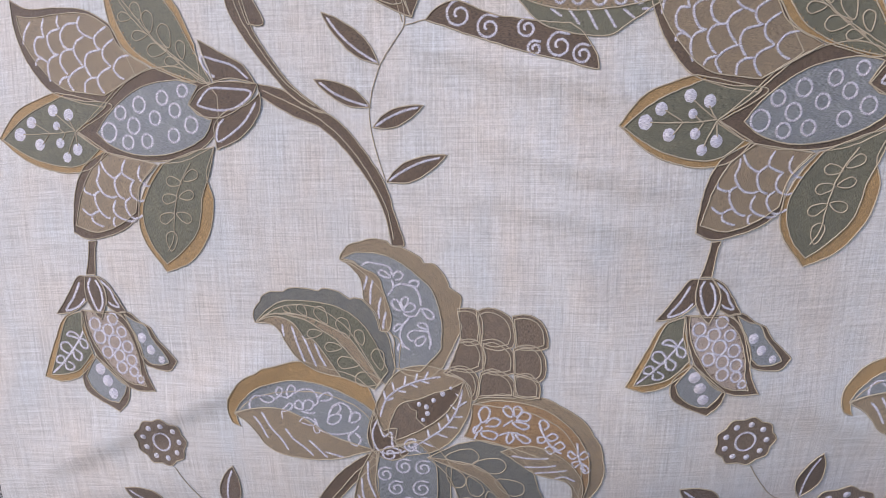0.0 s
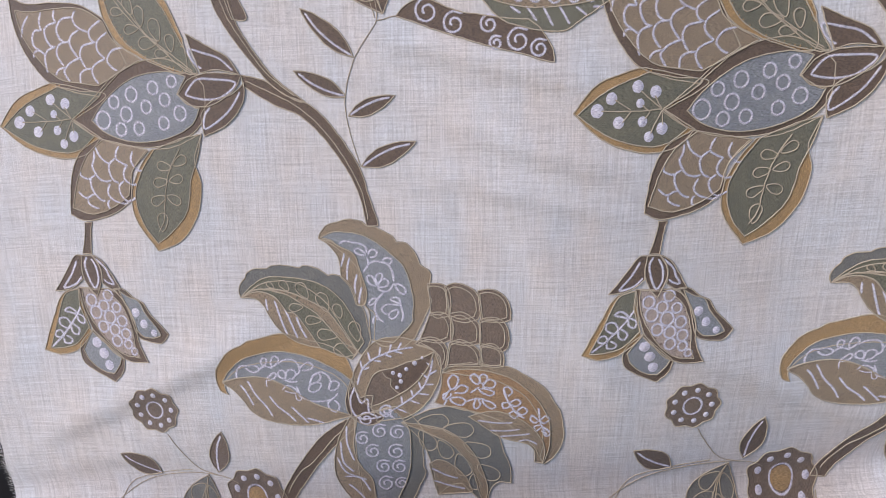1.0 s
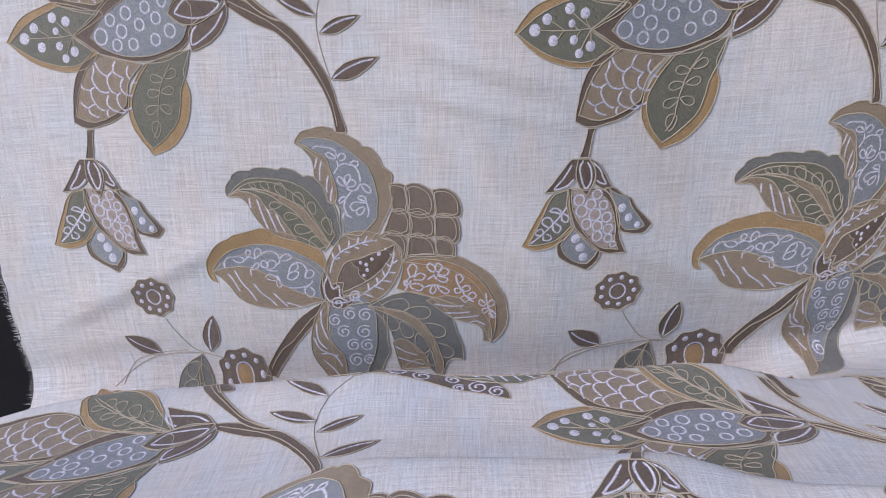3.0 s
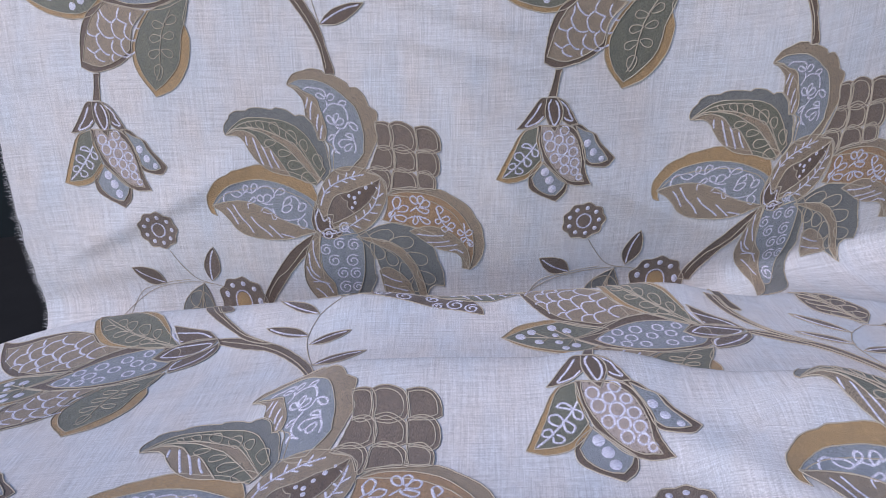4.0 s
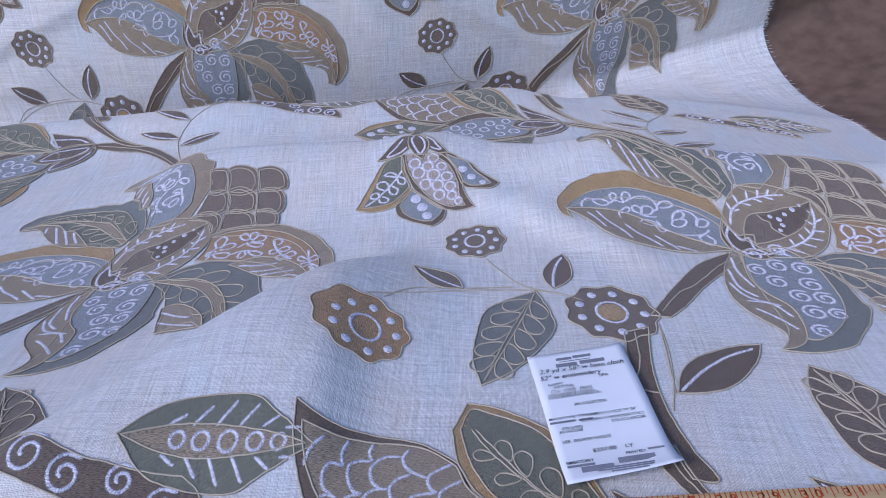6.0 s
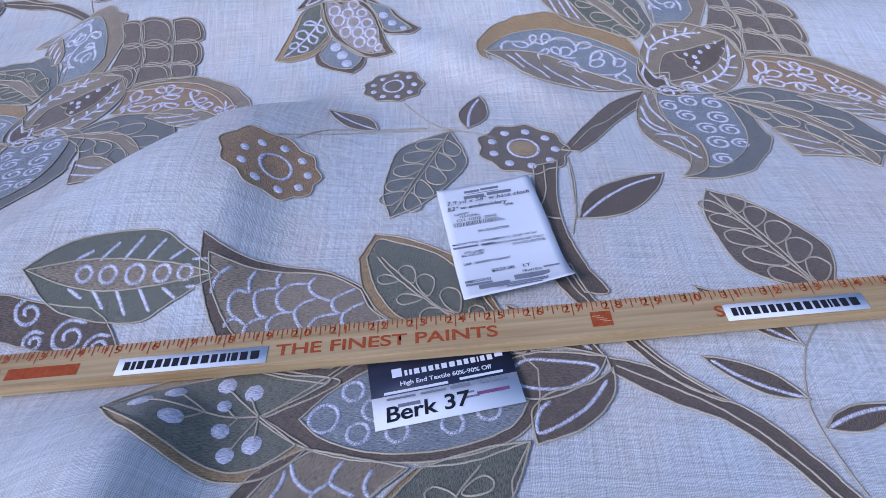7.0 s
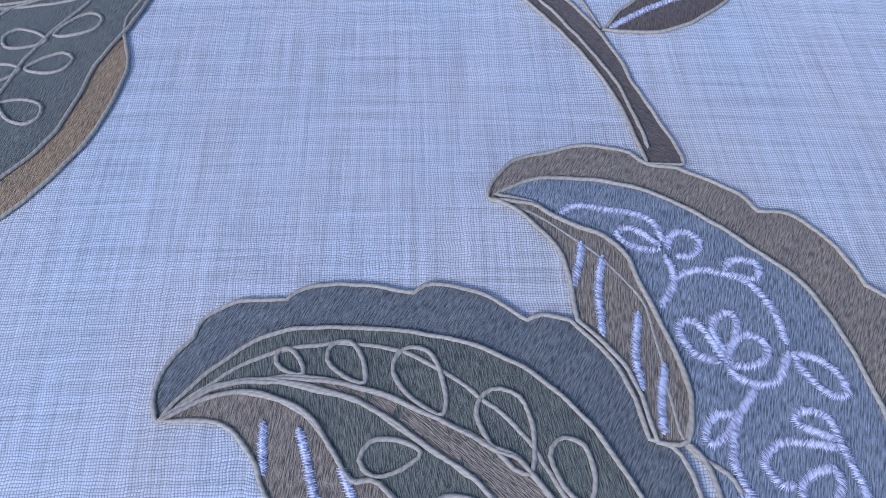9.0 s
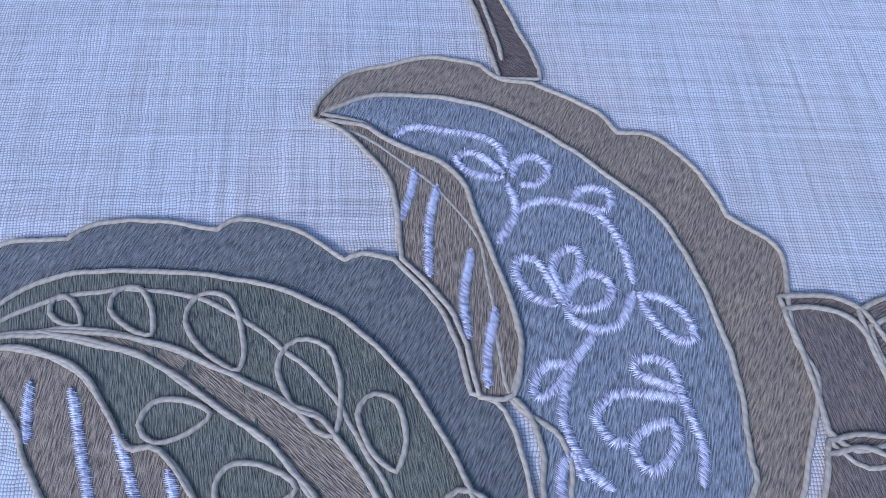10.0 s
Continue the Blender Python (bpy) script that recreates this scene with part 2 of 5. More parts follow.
def normals(u, v):
    a = form(u + 1e-3, v) - form(u - 1e-3, v)
    b = form(u, v + 1e-3) - form(u, v - 1e-3)
    n = np.cross(a, b)
    return n / np.linalg.norm(n, axis=-1, keepdims=True)


us = np.arange(EDGE_L, EDGE_R + 1e-6, STEP)
vs = np.arange(NEAR, FAR + 1e-6, STEP)
UU, VV = np.meshgrid(us, vs)
AT = form(UU, VV)
ACROSS, ALONG = np.gradient(AT, axis=1), np.gradient(AT, axis=0)
UP = np.cross(ACROSS, ALONG)
UP /= np.linalg.norm(UP, axis=-1, keepdims=True)


def on_cloth(u, v):
    """Places and normals on the cloth, between the points of its grid."""
    x = np.clip((np.asarray(u) - EDGE_L) / STEP, 0, len(us) - 1.001)
    y = np.clip((np.asarray(v) - NEAR) / STEP, 0, len(vs) - 1.001)
    i0, j0 = x.astype(int), y.astype(int)
    a, b = (x - i0)[:, None], (y - j0)[:, None]
    made = []
    for field in (AT, UP):
        made.append((field[j0, i0] * (1 - a) + field[j0, i0 + 1] * a) * (1 - b) + (field[j0 + 1, i0] * (1 - a) + field[j0 + 1, i0 + 1] * a) * b)
    return made[0], made[1] / np.linalg.norm(made[1], axis=-1, keepdims=True)


# a slightly uneven selvedge
fray = np.array([noise.noise((0.0, float(v) * 30, 3.0)) for v in vs]) * 0.003
UU[:, 0] += fray
UU[:, -1] -= fray
grid = form(UU.ravel(), VV.ravel())
nu, nv = len(us), len(vs)
q = np.arange(nu * nv).reshape(nv, nu)
quads = np.stack([q[:-1, :-1], q[:-1, 1:], q[1:, 1:], q[1:, :-1]], -1).reshape(-1, 4)
cloth = shape("embroidered_cloth", grid, quads.tolist(), LINEN, np.stack([UU.ravel(), VV.ravel()], -1))
tagged(cloth, "natural linen cloth with couched floral embroidery, hung and spread", "cloth")

# loose yarn ends along the cut edges
for side_u, way in ((EDGE_L, -1), (EDGE_R, 1)):
    fv, ff = [], []
    rng_f = np.random.default_rng(3)
    for v0 in np.arange(NEAR + 0.02, FAR - 0.02, 0.0016):
        base, up = on_cloth(np.array([side_u]), np.array([v0]))
        out = ACROSS[int((v0 - NEAR) / STEP), 0 if way < 0 else -1] / STEP * way
        tip = base[0] + out * rng_f.uniform(0.002, 0.011) + up[0] * rng_f.uniform(-0.002, 0.004) + np.array((0, 0, rng_f.uniform(-0.003, 0.001)))
        k = len(fv)
        fv += [base[0] + (0, 0, 0.0004), base[0] - (0, 0, 0.0004), base[0] + (0, 0.0005, 0), tip]
        ff += [(k, k + 1, k + 3), (k + 1, k + 2, k + 3), (k + 2, k, k + 3)]
    fringe = shape("fringe", fv, ff, LINEN, np.zeros((len(fv), 2)), cloth, "frayed linen edge", flat=True)
    fringe["kind"] = "stuff"

# ---- embroidery, drawn once in centimetres from the bloom's heart and laid on the cloth at each repeat
PATTERN = []


def run(points, closed, step=0.25):
    """A smooth line through the points; a third value marks a sharp corner."""
    n = len(points)
    pts = [Vector(p[:2]) for p in points]
    sharp = [len(p) > 2 for p in points]
    out = []
    for i in range(n if closed else n - 1):
        a, b = pts[i], pts[(i + 1) % n]
        before = pts[i - 1] if (closed or i > 0) and not sharp[i] else a + (a - b) * 0.3
        after = pts[(i + 2) % n] if (closed or i + 2 < n) and not sharp[(i + 1) % n] else b + (b - a) * 0.3
        m0, m1 = (b - before) * 0.5, (after - a) * 0.5
        k = max(2, int((b - a).length / step + 0.5))
        for j in range(k):
            t = j / k
            out.append((2 * t**3 - 3 * t**2 + 1) * a + (t**3 - 2 * t**2 + t) * m0 + (3 * t**2 - 2 * t**3) * b + (t**3 - t**2) * m1)
    if not closed:
        out.append(pts[-1])
    return np.array([tuple(p) for p in out])


def patch(name, material, angle, points, level=None, edge=True):
    """A field of satin stitch with a cord couched round it."""
    if level is None:
        level = 2 if name in ("petal", "leaf", "pod", "scale_field", "bud_petal", "flower_heart") else 3 if name in ("petal_flap", "midrib", "pod_mouth", "calyx", "calyx_leaf") else 1
    line = run(points, True)
    PATTERN.append(dict(name=name, material=material, angle=radians(angle), line=line, level=level, cords=[(line, True)] if edge else [], stitches=[], dots=[]))


def scale(points, level):
    """A scale with a pale stitched rim round a brown field."""
    patch("scale", HAZEL, 30, points, level=level)
    (x0, y0), (x1, y1) = points[0][:2], points[-2][:2]
    cx, cy = (x0 + x1) / 2, (y0 + y1) / 2
    patch("scale_field", HAZEL, 100, [(cx + (p[0] - cx) * 0.82, cy + (p[1] - cy) * 0.82, *p[2:]) for p in points], level=level + 0.15)


def cord(points):
    PATTERN[-1]["cords"].append((run(points, False), False))


def loop(points):
    """A small couched loop from its foot to its top."""
    a, b = np.array(points[0]), np.array(points[-1])
    d = b - a
    s = np.array((-d[1], d[0])) * 0.30
    PATTERN[-1]["cords"].append((run([tuple(a), tuple(a + d * 0.35 + s * 0.75), tuple(a + d * 0.8 + s * 0.9), tuple(b), tuple(a + d * 0.8 - s * 0.9), tuple(a + d * 0.35 - s * 0.75)], True), True))


def stitch(points):
    PATTERN[-1]["stitches"].append((run(points, False, 0.07), False))


def curl(x, y, r):
    """A spiral of satin stitch."""
    stitch([(x + r * (1 - k / 13) * math.cos(0.8 + k * 0.95), y + r * (1 - k / 13) * math.sin(0.8 + k * 0.95)) for k in range(11)])


def ring(x, y, r):
    ps = [(x + r * 0.8 * math.cos(a), y + r * 0.92 * math.sin(a)) for a in np.linspace(0, 2 * math.pi, 9)[:-1]]
    PATTERN[-1]["stitches"].append((run(ps, True, 0.12), True))


def dot(x, y, r):
    PATTERN[-1]["dots"].append((x, y, r))


def twig(points):
    PATTERN.append(dict(name="twig", material=CORD, angle=0, line=None, level=0, cords=[(run(points, False), False)], stitches=[], dots=[]))


def leaf_line(base, tip, w, bulge=0.45):
    a, b = np.array(base), np.array(tip)
    d = b - a
    s = np.array((-d[1], d[0])) / np.linalg.norm(d) * w
    return [(*a, 1), tuple(a + d * 0.22 + s * 0.75), tuple(a + d * bulge + s), tuple(a + d * 0.78 + s * 0.62), (*b, 1),
            tuple(a + d * 0.78 - s * 0.62), tuple(a + d * bulge - s), tuple(a + d * 0.22 - s * 0.75)]


def leaf(material, base, tip, w):
    patch("leaf", material, math.degrees(math.atan2(tip[1] - base[1], tip[0] - base[0])) + 60, leaf_line(base, tip, w), level=1)
    a, b = np.array(base), np.array(tip)
    d = b - a
    s = np.array((-d[1], d[0])) * 0.05
    stitch([tuple(a + d * 0.04), tuple(a + d * 0.35 + s), tuple(a + d * 0.65 + s), tuple(a + d * 0.9)])


def vein_leaf(material, base, tip, w):
    patch("leaf", material, math.degrees(math.atan2(tip[1] - base[1], tip[0] - base[0])) + 70, leaf_line(base, tip, w, 0.4), level=1)
    a, b = np.array(base), np.array(tip)
    d = b - a
    s = np.array((-d[1], d[0])) / np.linalg.norm(d) * w
    cord([tuple(a), tuple(a + d * 0.5 + s * 0.06), tuple(b - d * 0.04)])
    cord([tuple(a), tuple(a + d * 0.5 - s * 0.06), tuple(b - d * 0.04)])
    for k in (0.12, 0.28, 0.44, 0.60, 0.74):
        g = 0.72 * (1 - abs(k - 0.35) * 0.9)
        for side in (1, -1):
            loop([tuple(a + d * k + s * 0.08 * side), tuple(a + d * (k + 0.16) + s * g * side)])


def twin_leaf(material, base, tip, w):
    """A broad leaf of barred halves with a ringed band along its middle."""
    a, b = np.array(base), np.array(tip)
    d = b - a
    s = np.array((-d[1], d[0])) / np.linalg.norm(d) * w
    patch("leaf", material, 60, leaf_line(base, tip, w, 0.6), level=1)
    for k in (0.3, 0.42, 0.54, 0.66, 0.78, 0.9):
        for side in (1, -1):
            g = 0.85 * min(1, (1.05 - k) * 2.4) * min(1, k * 2)
            stitch([tuple(a + d * (k - 0.06) + s * 0.30 * side), tuple(a + d * (k + 0.02) + s * g * side)])
    patch("leaf_band", TAN, 0, leaf_line(a + d * 0.02, a + d * 0.96, w * 0.34), level=2)
    for k in (0.3, 0.42, 0.56, 0.70, 0.82):
        ring(*(a + d * k), w * 0.2 * (1.15 - abs(k - 0.56)))


def tri_flower(material, x, y, r):
    round_flower(material, x, y, r, 0.32)


def heart_flower(material, x, y, r):
    round_flower(material, x, y, r)
    patch("flower_heart", GOLD, 0, [(x + r * 0.3 * math.cos(a), y + r * 0.3 * math.sin(a)) for a in np.linspace(0, 6.28, 9)[:-1]], level=2, edge=False)


def round_flower(material, x, y, r, drawn=0.0):
    pts = []
    for i in range(9):
        a, b = 2 * math.pi * i / 9, 2 * math.pi * (i + 0.5) / 9
        far = 1 + drawn * max(0, math.cos(a - 2.5))**2
        pts += [(x + r * far * math.cos(a), y + r * far * math.sin(a)), (x + r * 0.89 * (1 + drawn * max(0, math.cos(b - 2.5))**2) * math.cos(b), y + r * 0.89 * (1 + drawn * max(0, math.cos(b - 2.5))**2) * math.sin(b), 1)]
    patch("round_flower", material, 90, pts, level=1)
    ring(x, y, r * 0.40)
    for i in range(9):
        a = 2 * math.pi * i / 9
        dot(x + r * 0.68 * math.cos(a), y + r * 0.68 * math.sin(a), r * 0.12)


# bloom
patch("petal_rim", TAN, 60, [(-0.5, 22.0, 1), (-0.3, 22.6), (0.4, 23.5), (1.7, 23.9), (3.0, 24.3), (4.6, 24.0, 1), (5.2, 23.5), (6.1, 23.4, 1), (7.2, 22.8), (8.0, 22.3), (8.4, 21.7, 1), (9.4, 21.6), (10.1, 21.0), (10.7, 20.0), (11.0, 19.1, 1), (11.7, 18.6), (12.2, 18.1), (12.2, 17.4, 1), (12.0, 16.3), (12.0, 15.6), (12.3, 14.7), (12.0, 13.9, 1), (11.3, 12.3), (10.3, 10.1, 1), (8.8, 8.7, 1), (5.7, 9.5), (5.7, 12.9), (4.4, 14.3), (3.9, 18.4), (1.6, 20.9), (0.2, 21.7)])
patch("petal", BLUE, 70, [(-0.2, 22.1, 1), (0.9, 22.7), (2.3, 22.8), (3.6, 22.7), (4.9, 22.3), (6.2, 21.6), (7.3, 20.7), (8.2, 19.9), (9.2, 18.8), (9.7, 17.4), (10.0, 16.2), (10.2, 15.0), (10.2, 14.0), (10.1, 12.9), (9.9, 11.9), (7.8, 9.5, 1), (5.1, 9.8, 1), (5.0, 11.8), (5.1, 12.9), (4.8, 13.8), (4.5, 14.1, 1), (4.8, 15.0), (4.8, 15.8), (4.5, 17.2), (4.1, 18.4), (3.8, 19.7), (3.3, 20.4), (2.5, 20.8), (1.7, 21.2), (0.9, 21.8)])
stitch([(1.8, 21.4), (2.4, 21.7), (3.3, 21.6), (4.4, 21.4), (4.9, 21.0), (5.0, 20.4)])
stitch([(4.9, 20.2), (4.5, 20.6), (4.0, 20.9), (3.6, 20.7), (3.8, 20.3), (4.4, 20.1), (4.9, 20.1)])
stitch([(5.1, 20.1), (5.3, 20.6), (5.8, 20.8), (6.2, 20.4), (5.8, 19.9), (5.3, 19.9)])
stitch([(5.0, 19.9), (5.1, 19.0), (4.5, 18.1)])
stitch([(5.1, 19.1), (5.9, 19.4), (6.7, 19.3), (7.4, 19.0), (7.9, 18.1), (8.0, 17.0)])
stitch([(6.7, 19.4), (7.1, 19.8), (7.8, 19.7), (7.7, 19.2), (7.2, 19.2), (6.7, 19.3)])
stitch([(6.1, 16.4), (5.6, 17.5), (5.2, 17.7), (4.9, 17.4), (5.2, 16.7), (5.9, 16.4)])
stitch([(6.2, 16.6), (5.9, 17.3), (6.1, 17.8), (6.5, 18.0), (6.7, 17.7), (6.5, 17.1)])
stitch([(6.1, 16.5), (6.5, 17.1), (7.0, 17.3), (7.4, 17.0), (7.2, 16.5), (6.5, 16.3), (6.2, 16.4), (6.3, 16.0), (6.9, 15.8), (7.5, 16.0), (8.0, 16.8)])
stitch([(8.1, 16.8), (8.8, 16.6), (9.3, 16.1), (9.3, 15.6), (8.8, 15.6), (8.3, 16.2), (8.1, 16.8)])
stitch([(6.8, 15.7), (6.1, 14.9), (5.8, 14.2), (5.7, 13.5), (6.1, 12.5), (6.7, 12.0)])
stitch([(6.1, 14.9), (5.5, 14.9), (5.1, 14.5), (5.1, 14.1), (5.6, 14.3), (6.0, 14.8)])
stitch([(8.7, 14.3), (8.2, 14.5), (7.7, 14.7), (7.7, 15.0), (8.1, 15.1), (8.6, 14.9), (8.7, 14.3), (8.9, 13.5), (9.0, 12.9), (8.8, 12.1)])
stitch([(8.7, 14.1), (7.9, 14.2), (7.1, 14.2), (6.5, 13.7), (6.8, 13.1), (7.2, 13.1)])
stitch([(8.4, 13.6), (7.7, 13.4), (7.3, 13.0), (7.5, 12.5), (7.9, 12.5), (8.4, 13.1), (8.4, 13.6)])
stitch([(5.4, 11.8), (5.5, 12.4), (5.8, 12.8), (6.0, 12.2)])
patch("petal_flap", TAN, 80, [(-0.4, 21.9, 1), (0.2, 21.6), (0.8, 21.1), (1.5, 20.2), (1.8, 19.3), (1.9, 17.6, 1), (2.6, 16.9), (3.2, 16.1), (3.5, 15.1), (3.7, 14.1, 1), (4.5, 14.1), (4.8, 15.0), (4.8, 15.9), (4.5, 17.2), (4.1, 18.4), (3.8, 19.7), (3.3, 20.4), (2.5, 20.8), (1.7, 21.2), (0.9, 21.7)])
stitch([(2.4, 20.3), (2.2, 19.5), (1.9, 18.7)])
stitch([(3.0, 19.8), (2.7, 18.7), (2.6, 17.1)])
stitch([(3.8, 17.9), (3.5, 16.7), (3.5, 15.5)])
stitch([(4.3, 16.3), (4.0, 15.3), (3.9, 14.3)])
patch("petal_rim", GREY, 60, [(-10.3, 14.8, 1), (-10.5, 15.6), (-10.2, 16.5), (-9.6, 17.2, 1), (-9.3, 17.8), (-8.4, 18.3), (-6.9, 18.3, 1), (-6.4, 18.7), (-5.0, 18.8), (-3.0, 18.5, 1), (-2.4, 18.8), (-1.0, 18.5), (0.4, 17.6, 1), (0.9, 17.8), (1.7, 17.6, 1), (2.8, 16.4), (3.3, 15.1), (3.5, 14.2, 1), (4.1, 14.0), (4.4, 13.5), (4.6, 12.8), (5.1, 9.8, 1), (3.9, 7.9), (1.0, 12.7), (-0.4, 14.7), (-3.6, 16.7), (-7.3, 16.6)])
patch("petal", GREEN, 100, [(-10.2, 14.8, 1), (-9.5, 15.7), (-8.5, 16.5), (-7.3, 17.2), (-5.8, 17.4), (-3.9, 17.3), (-1.9, 17.0), (-0.3, 16.4), (1.0, 15.5), (2.0, 14.4), (2.6, 13.4), (3.0, 12.7), (4.3, 9.5, 1), (2.7, 7.3, 1), (-1.0, 8.7, 1), (-3.6, 12.7), (-4.7, 13.1), (-5.2, 13.8), (-6.1, 14.9), (-7.6, 15.5), (-8.9, 15.4)])
cord([(-9.8, 15.1), (-8.8, 15.7), (-7.3, 15.9), (-6.0, 15.9), (-4.3, 15.5), (-2.8, 14.9), (-1.0, 14.0), (0.3, 13.1), (3.5, 8.2)])
cord([(-9.8, 15.1), (-8.6, 15.7), (-7.1, 15.8), (-5.8, 15.5), (-4.4, 15.1), (-2.6, 13.9), (-1.6, 13.2), (-0.9, 12.6), (3.1, 7.7)])
loop([(-6.2, 16.0), (-7.0, 16.7)])
loop([(-4.4, 15.7), (-5.4, 16.9)])
loop([(-2.2, 14.8), (-3.3, 16.7)])
loop([(0.1, 13.2), (-0.8, 15.5)])
loop([(1.6, 12.4), (1.1, 14.2)])
loop([(-2.8, 13.8), (-4.5, 13.6)])
loop([(3.6, 9.6), (3.0, 12.0)])
loop([(-0.7, 12.1), (-2.6, 12.2)])
loop([(1.2, 10.3), (-1.3, 10.4)])
loop([(3.5, 8.2), (0.6, 8.6)])
patch("midrib", TAN, 140, [(-7.3, 15.9, 1), (-5.8, 15.8), (-4.2, 15.5), (-2.6, 14.8), (-0.9, 13.9), (0.4, 13.0), (3.5, 8.2, 1), (3.1, 7.7, 1), (-1.0, 12.7), (-2.6, 13.9), (-4.4, 15.1), (-5.8, 15.6)])
patch("petal_flap", TAN, 80, [(-10.1, 14.8, 1), (-8.9, 15.4), (-7.6, 15.5), (-6.1, 14.9), (-5.2, 13.8), (-4.7, 13.1), (-3.6, 12.7), (-1.0, 8.7, 1), (-3.5, 9.3), (-5.6, 10.8), (-7.0, 12.8), (-7.3, 13.5), (-7.8, 14.2), (-8.3, 14.6), (-9.1, 14.8)])
stitch([(-7.2, 14.7), (-7.2, 14.1), (-7.1, 13.3)])
stitch([(-6.2, 14.5), (-5.6, 12.5), (-4.9, 10.4)])
stitch([(-5.0, 13.5), (-4.3, 11.7), (-3.7, 9.9)])
stitch([(-3.7, 12.6), (-3.2, 11.1), (-2.6, 9.9)])
scale([(17.5, 16.0, 1), (18.8, 16.2), (20.1, 15.7), (20.9, 14.6), (21.2, 13.4), (21.2, 12.5, 1), (20.1, 12.1), (17.9, 12.3, 1)], 1.00)
scale([(13.8, 16.5, 1), (14.8, 16.9), (16.0, 16.7), (17.1, 16.0), (17.7, 14.9), (17.9, 13.6), (17.6, 12.5, 1), (16.0, 12.1), (14.3, 12.6, 1)], 1.30)
scale([(11.8, 16.8, 1), (13.0, 16.9), (14.0, 16.5), (14.4, 15.4), (14.5, 14.1), (14.3, 12.9, 1), (12.9, 12.6), (12.2, 13.1, 1), (12.1, 14.8)], 1.60)
scale([(17.7, 12.4, 1), (19.0, 12.8), (20.2, 12.4), (20.9, 11.4), (21.1, 10.1), (20.9, 8.9), (20.3, 8.4, 1), (19.1, 8.9), (17.8, 9.2, 1)], 1.90)
scale([(14.4, 13.2, 1), (15.7, 13.4), (16.8, 12.8), (17.6, 11.9), (17.9, 10.7), (17.8, 9.5, 1), (16.4, 9.2), (14.5, 9.5, 1)], 2.20)
scale([(12.1, 13.2, 1), (13.3, 13.4), (14.3, 12.8), (14.8, 11.5), (14.6, 10.0, 1), (13.3, 9.5), (10.9, 9.8, 1), (11.5, 11.5)], 2.50)
scale([(17.9, 9.2, 1), (19.1, 9.5), (20.0, 8.9), (20.6, 7.8), (20.5, 6.5, 1), (19.3, 6.4), (17.8, 6.8, 1)], 2.80)
scale([(14.3, 9.5, 1), (15.5, 10.0), (16.7, 9.5), (17.7, 8.6), (18.2, 7.0), (18.0, 6.5, 1), (15.7, 6.6), (13.8, 6.4, 1)], 3.10)
scale([(10.3, 9.4, 1), (11.3, 10.1), (12.6, 10.2), (13.8, 9.3), (14.2, 7.8), (13.9, 6.4), (13.4, 6.1, 1), (13.1, 7.4), (12.4, 8.7)], 3.40)
patch("petal_rim", GOLD, 40, [(-13.1, 2.5, 1), (-14.0, 3.0), (-14.4, 4.1), (-14.3, 5.6), (-13.3, 7.2), (-12.1, 8.4), (-10.8, 9.0, 1), (-9.8, 9.6), (-8.8, 9.8, 1), (-7.4, 10.2), (-5.8, 10.5), (-4.1, 10.2), (-2.3, 9.6, 1), (-0.7, 9.2), (0.6, 8.7), (1.9, 7.6), (2.5, 6.3), (3.0, 4.5, 1), (2.3, 3.4), (1.4, 4.5), (-0.4, 5.7), (-4.0, 6.8), (-8.4, 6.7), (-11.4, 5.9), (-13.4, 4.0)])
patch("petal", BLUE, 30, [(-13.7, 4.2, 1), (-12.6, 5.7), (-10.9, 7.2), (-9.0, 7.8), (-6.8, 8.2), (-4.6, 8.0), (-2.5, 7.5), (-0.3, 6.5), (1.4, 5.5), (2.6, 4.5, 1), (2.1, 2.6), (2.4, -0.1, 1), (0.0, 0.7), (-2.1, 1.5), (-3.9, 2.6), (-5.7, 3.8), (-7.5, 4.6), (-9.3, 4.9), (-11.6, 4.7)])
stitch([(-11.8, 4.6), (-11.7, 5.6), (-11.1, 6.3), (-10.4, 6.3), (-9.8, 6.4), (-9.2, 6.3), (-8.8, 5.9), (-9.3, 5.5), (-10.0, 5.6), (-10.5, 6.1)])
stitch([(-8.8, 5.9), (-8.1, 6.4), (-7.8, 7.0), (-8.1, 7.4), (-8.5, 7.0), (-8.4, 6.4), (-7.8, 6.3)])
stitch([(-7.8, 6.3), (-7.2, 6.1), (-7.3, 6.9), (-6.8, 7.6), (-6.3, 7.2), (-6.6, 6.6), (-7.1, 6.2)])
stitch([(-6.5, 6.6), (-5.6, 7.1), (-4.5, 7.1), (-3.9, 6.5), (-3.8, 5.6), (-4.3, 5.2)])
stitch([(-3.8, 6.0), (-3.2, 6.6), (-2.5, 6.8), (-2.1, 6.3), (-2.6, 5.9), (-3.5, 5.8)])
stitch([(-8.0, 3.6), (-8.0, 4.5), (-7.5, 5.1), (-6.9, 5.5), (-6.8, 5.0), (-7.3, 4.6), (-7.9, 4.5)])
stitch([(-5.7, 4.7), (-6.4, 5.0), (-6.4, 5.6), (-5.9, 5.8), (-5.5, 5.2), (-5.7, 4.7)])
stitch([(-5.6, 4.7), (-5.4, 5.6), (-4.8, 5.9), (-4.3, 5.5), (-4.6, 4.8), (-5.3, 4.6)])
stitch([(-5.8, 4.6), (-4.9, 4.3), (-4.1, 4.4)])
stitch([(-6.1, 3.3), (-5.5, 3.8), (-4.7, 3.6), (-4.2, 3.0), (-5.0, 2.9), (-5.8, 3.2)])
stitch([(-4.3, 3.8), (-4.0, 2.9), (-3.8, 2.1), (-4.3, 2.0), (-4.5, 2.8)])
